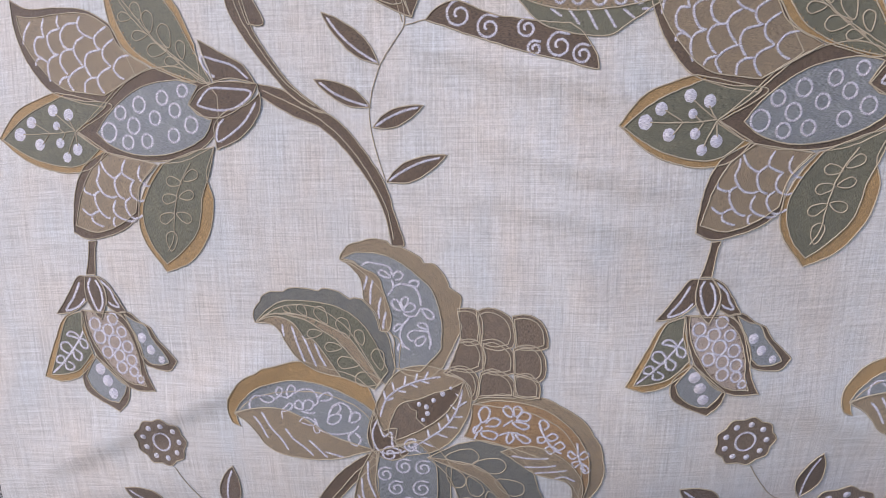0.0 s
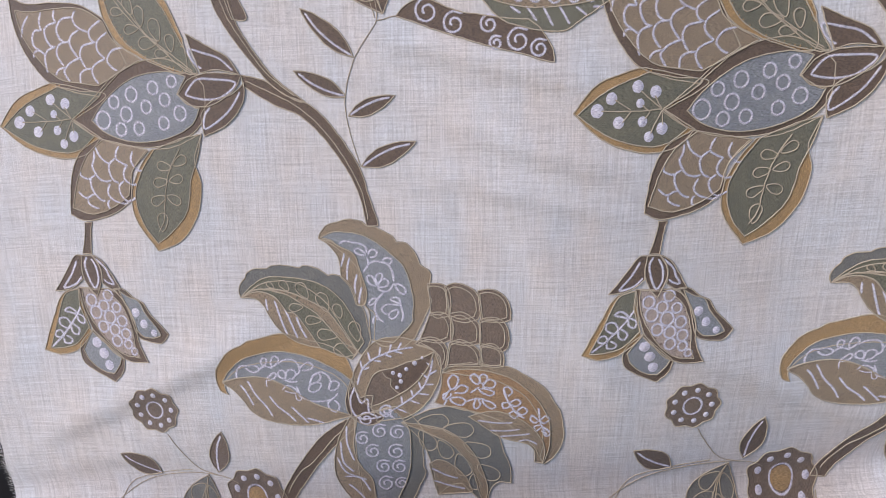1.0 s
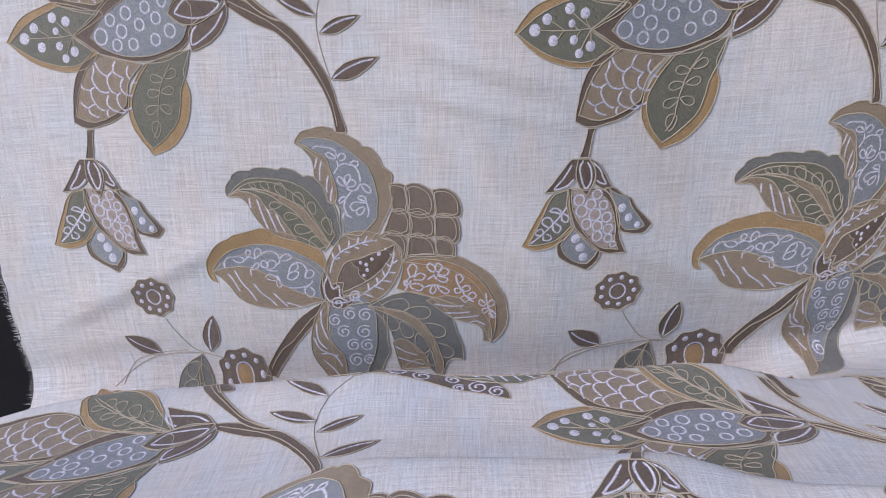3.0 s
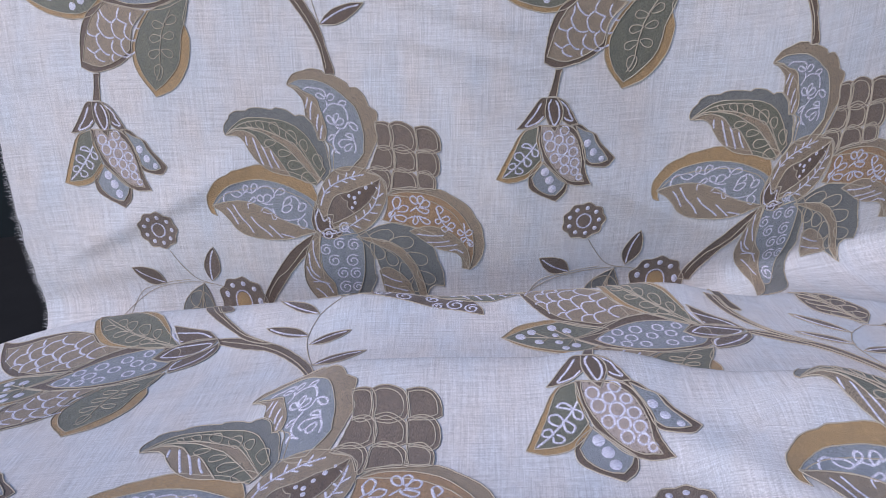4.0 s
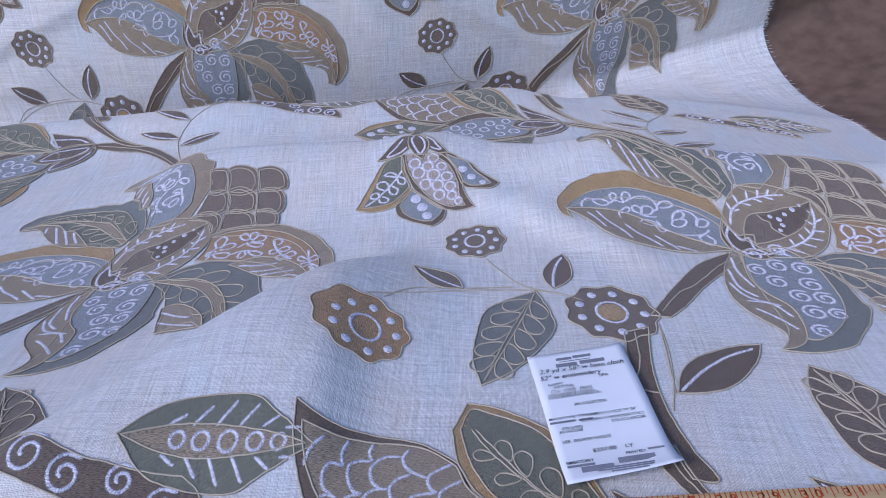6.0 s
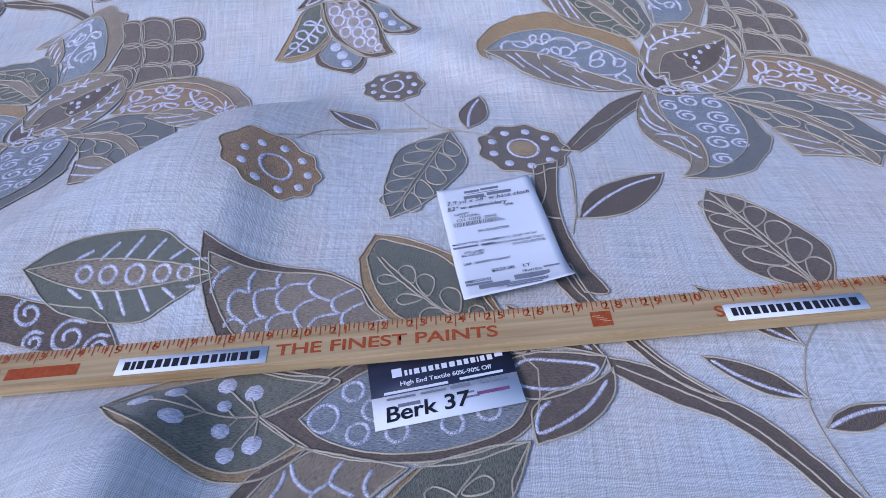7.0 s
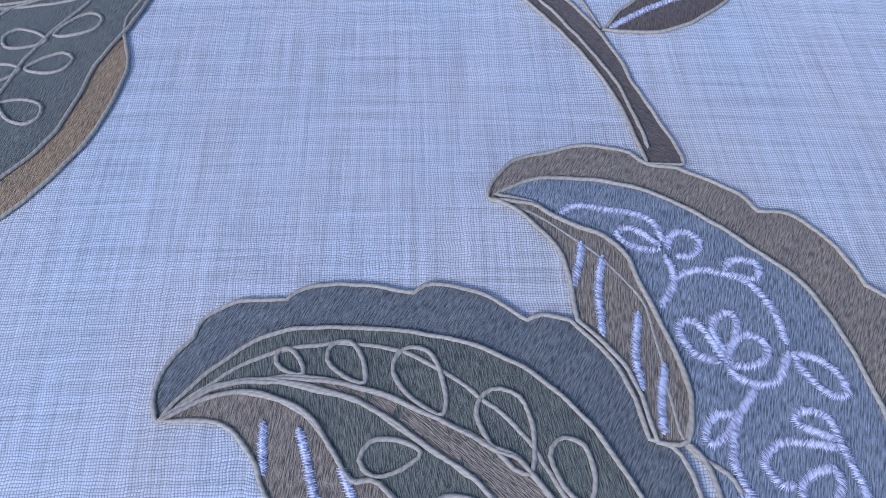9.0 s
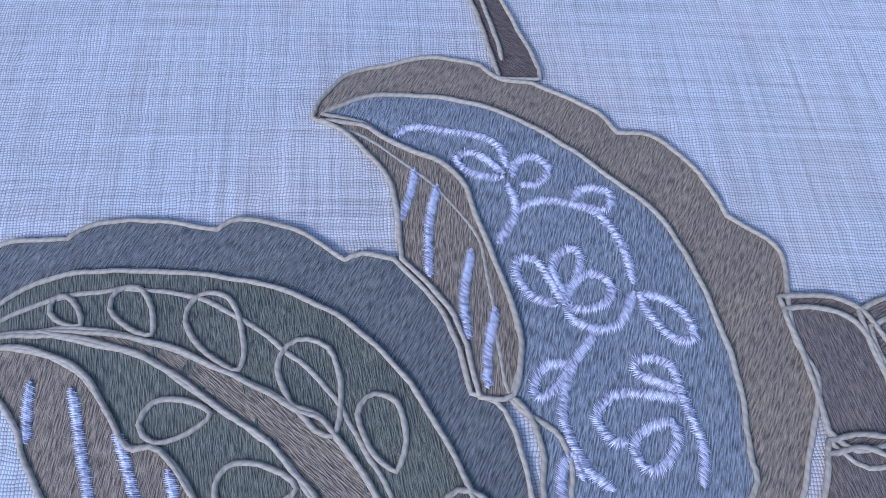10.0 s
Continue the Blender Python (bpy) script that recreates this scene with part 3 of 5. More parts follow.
stitch([(-2.7, 4.0), (-2.2, 5.0), (-1.5, 5.4), (-1.2, 4.9), (-1.7, 4.3), (-2.5, 4.0), (-2.8, 3.3), (-2.2, 3.0), (-1.5, 3.4), (-1.2, 4.1), (-1.8, 4.3)])
stitch([(-2.4, 5.0), (-1.3, 5.6), (-0.4, 5.2), (-0.0, 4.3), (-0.4, 3.4)])
stitch([(-0.3, 3.3), (-0.1, 4.2), (0.5, 4.5), (1.0, 4.1), (0.6, 3.4), (-0.2, 3.2)])
stitch([(-4.1, 2.6), (-2.8, 1.9), (-1.4, 1.8), (-0.0, 2.1), (0.8, 2.9)])
stitch([(0.1, 2.0), (-0.5, 1.6), (-0.3, 0.8), (0.4, 0.4), (0.9, 1.2), (0.3, 2.0)])
patch("petal_flap", TAN, 120, [(-13.7, 4.1, 1), (-11.6, 4.7), (-9.3, 4.9), (-7.5, 4.6), (-5.7, 3.8), (-3.9, 2.6), (-2.1, 1.5), (0.0, 0.7), (2.4, -0.1, 1), (-0.1, -0.8), (-2.4, -1.3), (-5.4, -1.3), (-8.4, -0.7), (-10.2, 0.4), (-11.2, 1.9), (-12.4, 3.2)])
stitch([(-11.4, 3.9), (-10.7, 2.9), (-9.9, 1.2)])
stitch([(-10.4, 4.4), (-9.5, 2.6), (-8.3, 1.1), (-7.6, -0.2)])
stitch([(-7.8, 2.5), (-6.9, 1.2), (-5.5, 0.0), (-4.7, -0.9)])
stitch([(-5.1, 1.1), (-4.1, 0.0), (-3.1, -1.1)])
stitch([(-3.3, -0.4), (-2.3, -0.7), (-1.1, -1.1)])
patch("pod", TAN, 60, [(2.5, 4.5, 1), (3.1, 6.1), (4.1, 8.0), (5.2, 9.3), (6.6, 10.0), (8.4, 10.2), (10.1, 9.8), (11.7, 9.1), (12.6, 8.5, 1), (13.2, 7.6), (13.3, 6.0), (12.9, 4.2), (11.9, 2.2), (10.6, 0.6), (8.8, -0.4), (7.0, -0.7), (5.4, -0.9, 1), (4.8, 1.0), (3.4, 2.2)])
stitch([(3.2, 4.0), (3.9, 6.0), (5.1, 7.2), (6.6, 8.0), (8.3, 8.6), (10.0, 8.9)])
stitch([(3.9, 6.0), (3.7, 7.2)])
stitch([(4.9, 7.0), (4.7, 8.2)])
stitch([(6.0, 7.7), (6.2, 8.9)])
stitch([(7.2, 8.3), (7.5, 9.3)])
stitch([(8.2, 8.6), (8.7, 9.5)])
stitch([(4.1, 6.0), (4.8, 6.3)])
stitch([(5.3, 7.2), (6.2, 7.0)])
stitch([(6.6, 8.0), (7.5, 7.6)])
stitch([(7.8, 8.4), (8.8, 8.1)])
stitch([(12.3, 7.6), (12.0, 5.8), (11.2, 3.9), (10.0, 2.5), (8.1, 1.1), (6.3, 0.0), (5.3, -0.5)])
stitch([(12.1, 6.4), (11.6, 7.0)])
stitch([(11.7, 4.9), (11.0, 5.6)])
stitch([(10.9, 3.4), (10.6, 4.5)])
stitch([(9.9, 2.4), (9.7, 3.4)])
stitch([(8.6, 1.4), (8.5, 2.5)])
stitch([(7.2, 0.5), (7.0, 1.4)])
stitch([(11.9, 5.4), (12.8, 6.0)])
stitch([(11.4, 4.1), (12.4, 4.1)])
stitch([(10.5, 2.9), (11.8, 2.7)])
stitch([(9.4, 2.0), (10.7, 1.5)])
stitch([(7.9, 0.9), (9.1, 0.3)])
stitch([(6.6, 0.2), (7.6, -0.5)])
patch("pod_mouth", HAZEL, 100, [(4.1, 2.1, 1), (4.4, 3.5), (5.2, 5.2), (6.1, 5.9), (7.6, 6.2), (9.1, 6.9), (10.9, 7.5), (12.5, 8.4, 1), (12.0, 6.9), (11.1, 5.3), (9.6, 3.7), (7.8, 2.5), (6.0, 1.6), (5.0, 1.2, 1)])
cord([(6.3, 5.7), (6.8, 5.0), (7.3, 4.8), (7.3, 3.9), (7.9, 3.2), (8.3, 2.9)])
patch("pod_heart", BROWN, 100, [(6.5, 5.7, 1), (7.7, 6.1), (9.3, 6.8), (10.9, 7.3), (12.3, 8.3, 1), (11.8, 6.9), (10.9, 5.3), (9.5, 3.9), (8.5, 3.0, 1), (7.8, 3.4), (7.3, 3.9), (7.3, 4.8), (6.8, 5.1)], level=4, edge=False)
dot(10.2, 6.9, 0.34)
dot(7.6, 5.6, 0.30)
dot(8.4, 5.3, 0.34)
dot(9.2, 6.1, 0.30)
dot(8.5, 4.5, 0.32)
dot(8.0, 3.7, 0.28)
dot(11.1, 7.6, 0.22)
patch("calyx", BROWN, 90, [(2.5, 4.8, 1), (2.9, 4.0), (3.1, 3.2), (3.6, 2.3, 1), (4.3, 2.6), (5.1, 2.6, 1), (4.9, 1.6), (4.8, 0.8, 1), (5.4, 0.4), (6.3, -0.4, 1), (5.7, -1.0), (4.3, -1.4), (3.0, -0.9), (2.1, -0.0), (1.7, 1.4), (1.9, 3.0)])
stitch([(2.9, 3.7), (2.3, 2.2), (2.4, 0.7), (3.2, -0.4), (4.7, -0.5), (5.4, -0.2), (4.5, 0.4), (4.4, 2.1), (3.6, 1.6), (3.2, 2.6), (2.9, 3.7)])
patch("petal_rim", TAN, 40, [(13.4, 5.7, 1), (14.6, 6.5), (16.7, 7.0), (18.4, 6.6, 1), (20.2, 6.6), (21.7, 6.2), (22.9, 5.4, 1), (24.3, 4.5), (25.6, 3.2), (26.4, 1.7, 1), (27.2, 0.4), (27.6, -1.5), (27.8, -3.4), (27.4, -5.4), (26.6, -6.9), (25.7, -7.8, 1), (25.2, -6.8), (25.4, -4.4), (24.9, -0.8), (23.0, 2.6), (19.5, 4.7), (16.0, 5.4)])
patch("petal", ORANGE, 30, [(13.4, 5.6, 1), (15.3, 6.1), (17.4, 6.1), (19.5, 5.7), (21.6, 4.8), (23.3, 3.4), (24.8, 1.6), (25.9, -0.8), (26.2, -3.0), (26.1, -5.4), (25.6, -7.6, 1), (25.0, -6.3), (24.2, -4.7), (22.6, -2.8), (21.0, -1.3), (19.2, -0.4), (17.5, 0.3), (15.3, 0.8), (12.5, 1.7, 1), (13.2, 3.4)])
stitch([(13.5, 2.0), (14.1, 3.1), (14.5, 3.6)])
stitch([(14.4, 3.4), (14.1, 4.6), (14.7, 5.4), (15.3, 4.9), (15.0, 3.8), (14.4, 3.4)])
stitch([(14.8, 3.3), (15.6, 4.0), (16.4, 3.7), (16.0, 3.0), (14.8, 3.0)])
stitch([(14.2, 3.1), (13.5, 2.7), (13.7, 2.1), (14.4, 2.6), (14.4, 3.0)])
stitch([(14.3, 2.3), (15.3, 2.4), (16.1, 2.0), (15.7, 1.3), (14.6, 1.7), (14.3, 2.3)])
stitch([(13.5, 1.2), (14.0, 2.1)])
stitch([(16.7, 3.0), (17.8, 3.8)])
stitch([(17.6, 4.1), (17.0, 4.5), (16.7, 5.2), (17.2, 5.5), (17.8, 4.8), (17.6, 4.1)])
stitch([(17.9, 4.3), (17.8, 5.2), (18.3, 5.5), (18.7, 5.0), (18.3, 4.3), (17.9, 4.3)])
stitch([(18.1, 3.9), (18.9, 4.8), (19.6, 4.4), (19.3, 3.7), (18.1, 3.8)])
stitch([(17.9, 3.6), (18.6, 3.5), (19.5, 3.1), (19.0, 2.6), (18.0, 3.1), (17.7, 3.6)])
stitch([(16.2, 1.8), (17.4, 2.2), (18.4, 2.1)])
stitch([(17.4, 2.2), (17.1, 1.3), (17.4, 0.8), (17.9, 1.4), (17.6, 2.2)])
stitch([(18.2, 2.0), (19.0, 1.8), (19.7, 1.2), (19.2, 0.8), (18.4, 1.4), (18.1, 2.0)])
stitch([(20.6, 3.1), (21.2, 1.7), (22.1, 0.2), (23.1, -0.6)])
stitch([(20.9, 2.6), (20.6, 3.5), (21.1, 3.8), (21.6, 3.1), (21.1, 2.5)])
stitch([(21.3, 1.6), (22.1, 2.1), (22.6, 1.6), (22.0, 1.1), (21.4, 1.5)])
stitch([(21.1, 1.6), (20.5, 1.6), (20.6, 0.9), (21.2, 1.0), (21.4, 1.5)])
stitch([(21.9, 0.5), (21.3, 0.1), (21.9, -0.6), (22.4, -0.1), (22.1, 0.5)])
stitch([(22.2, 0.5), (22.9, 1.0), (23.4, 0.4), (22.8, -0.1), (22.3, 0.3)])
stitch([(24.7, 0.9), (24.9, -0.8), (25.3, -2.1), (25.8, -3.1)])
stitch([(24.7, -0.9), (24.0, -0.2), (23.8, -0.8), (24.3, -1.3), (24.8, -1.0)])
stitch([(25.0, -0.9), (25.5, -0.3), (26.0, -0.8), (25.4, -1.4), (25.0, -1.1)])
stitch([(25.1, -1.6), (24.3, -1.8), (24.5, -2.5), (25.1, -2.0)])
stitch([(25.1, -1.8), (25.8, -2.3), (26.2, -3.0), (25.7, -3.3), (25.2, -2.4)])
patch("petal_flap", TAN, 20, [(16.5, -0.3, 1), (19.3, 0.5), (21.8, -0.2), (23.8, -1.7), (25.1, -3.5), (25.7, -5.5), (25.5, -7.6, 1), (24.5, -7.3, 1), (24.5, -5.8), (23.8, -4.6), (22.3, -4.0), (20.5, -3.4), (18.9, -2.2), (17.5, -1.0)])
stitch([(17.6, -0.8), (19.7, -1.2), (21.7, -1.2)])
stitch([(19.0, -2.3), (20.9, -2.4), (22.6, -2.2)])
stitch([(20.2, -3.2), (22.0, -3.1), (23.8, -2.9)])
stitch([(22.3, -4.1), (23.5, -3.8), (24.7, -4.5)])
patch("leaf", GREY, 110, [(8.4, -1.1, 1), (10.4, 0.0), (12.3, 0.8), (14.8, 1.1), (17.2, 0.2), (19.0, -1.4, 1), (20.2, -3.4), (20.8, -5.7, 1), (21.6, -8.1), (21.7, -10.7, 1), (19.9, -10.6), (18.2, -13.0, 1), (16.6, -11.6), (15.2, -10.4), (12.5, -11.7, 1), (12.2, -9.0), (11.8, -6.9), (10.9, -4.0), (9.6, -2.3)])
loop([(10.4, -1.0), (14.1, -1.0)])
loop([(13.4, -2.0), (17.1, -2.4)])
loop([(15.9, -4.2), (19.1, -6.1)])
loop([(17.6, -7.6), (20.1, -10.0)])
loop([(10.6, -2.2), (12.2, -5.1)])
loop([(12.9, -3.7), (14.2, -6.4)])
loop([(15.2, -5.8), (16.2, -9.3)])
loop([(17.0, -9.0), (17.3, -11.4)])
patch("midrib", TAN, 140, [(8.4, -1.0, 1), (13.0, -1.9), (15.5, -3.5), (17.3, -6.1), (18.4, -9.3), (18.8, -11.5), (18.0, -12.8, 1), (17.7, -11.6), (16.7, -7.8), (14.6, -4.5), (12.1, -2.9)])
patch("petal_flap", TAN, 10, [(11.6, -7.2, 1), (12.8, -6.6), (14.5, -7.5), (16.1, -9.4), (16.9, -11.6, 1), (12.5, -11.7, 1), (12.0, -9.5)])
stitch([(11.9, -7.9), (13.6, -9.0), (15.1, -9.6)])
stitch([(12.1, -9.8), (13.9, -10.6), (15.9, -11.2)])
patch("petal_rim", GREY, 110, [(2.6, -0.2, 1), (7.7, 1.1), (9.1, 0.4), (10.3, -1.0), (11.0, -2.6), (10.9, -5.3), (10.9, -7.6, 1), (11.1, -8.8), (9.9, -11.4, 1), (8.6, -13.1), (7.7, -14.5, 1), (6.0, -15.5), (3.5, -16.2), (1.3, -16.1, 1), (2.1, -15.0), (2.9, -12.3), (2.6, -6.5)])
patch("petal", BLUE, 90, [(2.9, -0.2, 1), (2.4, -3.5), (2.4, -5.5), (3.1, -7.5), (4.3, -9.3), (4.5, -11.7), (3.9, -14.3, 1), (4.9, -14.3), (6.7, -12.8), (8.4, -10.4), (9.2, -7.8), (9.4, -5.2), (9.3, -2.1), (8.3, -0.2), (7.2, 0.9, 1)])
curl(4.1, -0.6, 1.00)
curl(6.6, 0.4, 0.95)
curl(3.5, -3.3, 1.05)
curl(5.7, -2.3, 1.10)
curl(7.9, -2.5, 1.10)
curl(4.7, -5.2, 1.10)
curl(7.6, -5.3, 1.20)
curl(5.9, -7.5, 1.10)
curl(7.9, -7.6, 1.10)
curl(6.1, -10.1, 1.20)
curl(8.0, -10.1, 0.90)
curl(5.6, -13.0, 1.00)
patch("petal_flap", TAN, 120, [(2.1, -0.3, 1), (0.5, -3.2), (-0.3, -6.4), (-0.3, -8.9), (0.4, -10.7), (1.6, -12.4), (2.4, -13.7), (2.1, -15.0), (1.3, -16.1, 1), (2.8, -15.5), (3.9, -14.2), (4.4, -11.9), (4.3, -9.4), (3.1, -7.5), (2.4, -5.5), (2.4, -3.5), (3.0, -0.2, 1)])
stitch([(1.6, -1.5), (1.5, -3.9), (2.2, -6.5)])
stitch([(0.7, -3.7), (0.8, -6.6), (2.0, -8.2)])
stitch([(0.1, -6.0), (1.0, -8.2), (3.5, -9.4)])
stitch([(0.8, -8.9), (2.8, -9.2), (3.9, -11.1)])
stitch([(1.2, -10.1), (2.6, -11.5), (3.7, -13.0)])
patch("stem", BROWN, 40, [(1.6, -0.6, 1), (2.9, -1.5, 1), (0.0, -4.3), (-2.6, -7.3), (-4.9, -10.4), (-6.7, -12.4, 1), (-8.3, -12.2, 1), (-6.7, -9.6), (-4.2, -6.0), (-1.6, -2.9)])
cord([(2.2, -1.2), (-0.0, -3.1), (-1.7, -5.1), (-3.4, -7.0), (-5.0, -8.3), (-7.2, -11.5)])
round_flower(HAZEL, -23.5, 0.1, 3.2)
twig([(-22.5, -3.3), (-21.4, -5.4), (-19.3, -8.3), (-16.4, -9.4)])
twig([(-32.9, -13.3), (-30.3, -11.9), (-26.0, -10.0), (-20.8, -9.1), (-16.4, -9.4), (-14.0, -10.5)])
leaf(BROWN, (-24.8, -9.3), (-29.5, -6.2), 1.50)
leaf(BROWN, (-16.5, -8.8), (-14.9, -2.6), 1.35)

# open cluster
patch("scale_rim", BROWN, 30, [(-36.3, 50.5, 1), (-34.2, 49.2), (-30.9, 48.9), (-27.6, 48.3), (-24.6, 46.5, 1), (-22.1, 41.4, 1), (-25.3, 38.7), (-26.0, 38.0, 1), (-29.1, 38.7), (-32.3, 40.2), (-34.7, 43.6), (-35.9, 47.1)])
patch("scale_field", TAN, 20, [(-35.6, 48.7, 1), (-33.7, 48.2), (-30.2, 48.2), (-27.2, 47.8), (-24.7, 46.2, 1), (-23.5, 44.0), (-20.3, 41.9, 1), (-24.2, 40.0), (-25.8, 39.2, 1), (-28.3, 39.6), (-30.9, 40.4), (-33.4, 43.1), (-34.9, 45.8)])
stitch([(-34.0, 47.8), (-34.7, 46.8), (-35.0, 45.5)])
stitch([(-32.4, 48.0), (-32.7, 47.0), (-32.5, 45.9)])
stitch([(-32.5, 45.9), (-33.3, 46.0), (-33.7, 45.2), (-33.5, 44.2), (-32.9, 43.8)])
stitch([(-30.7, 48.1), (-30.9, 47.3), (-30.6, 46.6)])
stitch([(-30.6, 46.6), (-31.5, 46.5), (-32.1, 46.0), (-32.0, 45.0), (-31.5, 44.1), (-30.9, 43.9)])
stitch([(-28.1, 47.7), (-28.5, 46.9), (-28.0, 45.9), (-26.7, 45.2)])
stitch([(-28.6, 47.0), (-29.7, 47.0), (-30.4, 46.4), (-30.6, 45.7), (-30.3, 44.8), (-29.8, 44.4)])
stitch([(-27.8, 45.5), (-28.7, 45.1), (-29.1, 44.3), (-28.8, 43.4), (-28.2, 42.5)])
stitch([(-25.0, 46.4), (-26.1, 45.8), (-26.6, 45.2), (-26.4, 44.4), (-25.9, 44.0)])
stitch([(-29.1, 44.3), (-30.0, 44.3), (-30.6, 43.9), (-30.8, 43.1), (-30.4, 42.2), (-30.0, 41.7)])
stitch([(-30.9, 43.9), (-31.9, 43.6), (-32.3, 42.7), (-32.1, 41.1)])
stitch([(-32.3, 43.2), (-32.9, 43.7), (-33.5, 43.6), (-33.7, 43.0)])
stitch([(-25.9, 44.0), (-26.9, 43.9), (-27.6, 43.6), (-27.9, 42.8), (-27.7, 42.0), (-27.3, 41.3)])
stitch([(-24.3, 45.0), (-25.2, 44.5), (-25.7, 43.9), (-25.6, 43.0), (-24.8, 42.2)])
stitch([(-27.9, 42.4), (-28.7, 42.2), (-29.4, 41.8), (-30.0, 41.1), (-29.7, 40.3), (-29.4, 39.9)])
stitch([(-29.9, 41.5), (-30.7, 41.3), (-31.1, 40.7)])
stitch([(-24.8, 42.1), (-25.9, 41.7), (-26.5, 41.0), (-26.3, 40.1), (-25.8, 39.4)])
stitch([(-26.5, 41.1), (-27.3, 41.1), (-28.0, 40.6), (-28.1, 39.6)])
stitch([(-22.4, 43.3), (-23.6, 43.1), (-24.3, 42.5), (-24.5, 41.8), (-23.8, 41.0), (-23.3, 40.8)])
patch("leaf_rim", GOLD, 120, [(-25.2, 49.5, 1), (-24.6, 46.5), (-22.9, 43.7), (-20.0, 42.0, 1), (-14.9, 40.4), (-14.9, 44.1, 1), (-15.4, 45.2), (-16.6, 47.8), (-18.4, 49.9), (-21.9, 51.8), (-24.2, 52.3, 1)])
patch("leaf", GREEN, 130, [(-24.6, 49.6, 1), (-23.7, 46.4), (-21.9, 43.7), (-18.7, 41.7), (-14.2, 40.2, 1), (-13.3, 40.4, 1), (-14.9, 43.3), (-15.5, 44.4, 1), (-17.2, 47.5), (-19.4, 49.9), (-22.3, 51.2), (-23.9, 51.6)])
cord([(-23.8, 49.6), (-22.2, 47.3), (-20.0, 45.1), (-17.9, 43.3), (-14.8, 40.7), (-13.2, 40.2)])
cord([(-23.5, 49.6), (-19.7, 45.0), (-17.2, 43.0), (-13.9, 40.6)])
loop([(-22.0, 47.1), (-23.6, 47.3)])
loop([(-21.0, 46.8), (-21.8, 48.6)])
loop([(-20.3, 45.3), (-22.1, 45.2)])
loop([(-19.9, 45.5), (-20.3, 47.7)])
loop([(-18.0, 43.7), (-20.4, 43.7)])
loop([(-17.8, 43.9), (-18.6, 46.3)])
loop([(-16.7, 42.4), (-18.4, 42.6)])
loop([(-16.3, 42.7), (-16.6, 44.6)])
patch("leaf_rim", GOLD, 20, [(-38.5, 35.5, 1), (-36.4, 38.2), (-33.3, 39.5), (-31.6, 39.9, 1), (-27.0, 38.7), (-25.1, 37.9), (-29.3, 35.5, 1), (-26.1, 33.3, 1), (-28.3, 31.4), (-31.7, 31.2), (-35.5, 32.7)])
patch("leaf", GREEN, 20, [(-38.1, 35.3, 1), (-35.5, 37.5), (-33.1, 38.6), (-31.0, 39.4, 1), (-28.3, 38.7), (-25.7, 38.2), (-29.5, 35.6, 1), (-26.9, 33.5, 1), (-28.9, 32.0), (-31.3, 31.8), (-34.9, 33.0)])
cord([(-29.6, 35.6), (-32.7, 35.5), (-35.9, 35.7)])
cord([(-29.6, 35.6), (-31.8, 37.6)])
cord([(-29.6, 35.6), (-30.5, 37.3)])
cord([(-32.7, 35.6), (-34.4, 36.8)])
cord([(-32.7, 35.5), (-33.6, 34.3)])
cord([(-30.8, 35.4), (-31.9, 36.4)])
cord([(-30.8, 35.4), (-31.3, 34.6)])
cord([(-29.6, 35.5), (-30.7, 33.0)])
cord([(-29.6, 35.5), (-29.4, 33.9)])
dot(-36.1, 35.7, 0.8)
dot(-34.7, 36.9, 0.7)
dot(-33.9, 34.4, 0.7)
dot(-32.1, 38.0, 0.7)
dot(-30.3, 37.4, 0.7)
dot(-31.8, 36.3, 0.51)
dot(-31.5, 34.4, 0.6)
dot(-29.5, 33.6, 0.7)
dot(-30.8, 32.8, 0.6)
patch("scale_rim", BROWN, 60, [(-26.4, 33.2, 1), (-28.9, 31.7), (-30.3, 28.7), (-30.8, 24.5, 1), (-28.7, 23.7), (-25.2, 24.6), (-22.8, 26.2, 1), (-22.4, 29.5), (-20.4, 31.9, 1)])
patch("scale_field", TAN, 70, [(-25.8, 33.1, 1), (-28.0, 31.4), (-29.5, 28.6), (-30.4, 25.3, 1), (-28.0, 24.5), (-25.2, 25.3), (-23.1, 26.7, 1), (-22.4, 29.5), (-20.2, 31.8, 1)])
stitch([(-27.1, 31.8), (-27.2, 30.9), (-27.5, 30.1), (-27.2, 29.3), (-26.7, 28.6), (-25.9, 28.3), (-25.2, 28.4)])
stitch([(-26.9, 32.3), (-26.5, 31.3), (-25.7, 30.5), (-25.3, 30.4)])
stitch([(-24.5, 30.9), (-25.1, 30.5), (-25.4, 30.0), (-25.3, 29.1), (-24.9, 28.4), (-24.3, 28.1)])
stitch([(-23.9, 32.3), (-24.3, 31.7), (-24.4, 30.9), (-23.7, 30.4), (-23.0, 30.1)])
stitch([(-23.0, 30.1), (-23.4, 29.7), (-23.6, 29.0), (-23.3, 28.3), (-22.5, 27.9), (-22.0, 28.0)])
stitch([(-22.2, 31.7), (-22.5, 31.0), (-22.4, 30.3), (-21.7, 29.6), (-21.1, 29.5)])
stitch([(-29.0, 29.5), (-29.1, 29.1), (-28.5, 28.7), (-27.7, 28.6)])
stitch([(-27.2, 29.0), (-27.7, 28.8), (-27.9, 28.4), (-27.8, 27.6), (-27.4, 26.8), (-26.8, 26.2), (-26.2, 26.0)])
stitch([(-29.5, 27.2), (-29.2, 26.8), (-28.6, 26.4), (-27.9, 26.7), (-27.5, 26.8)])
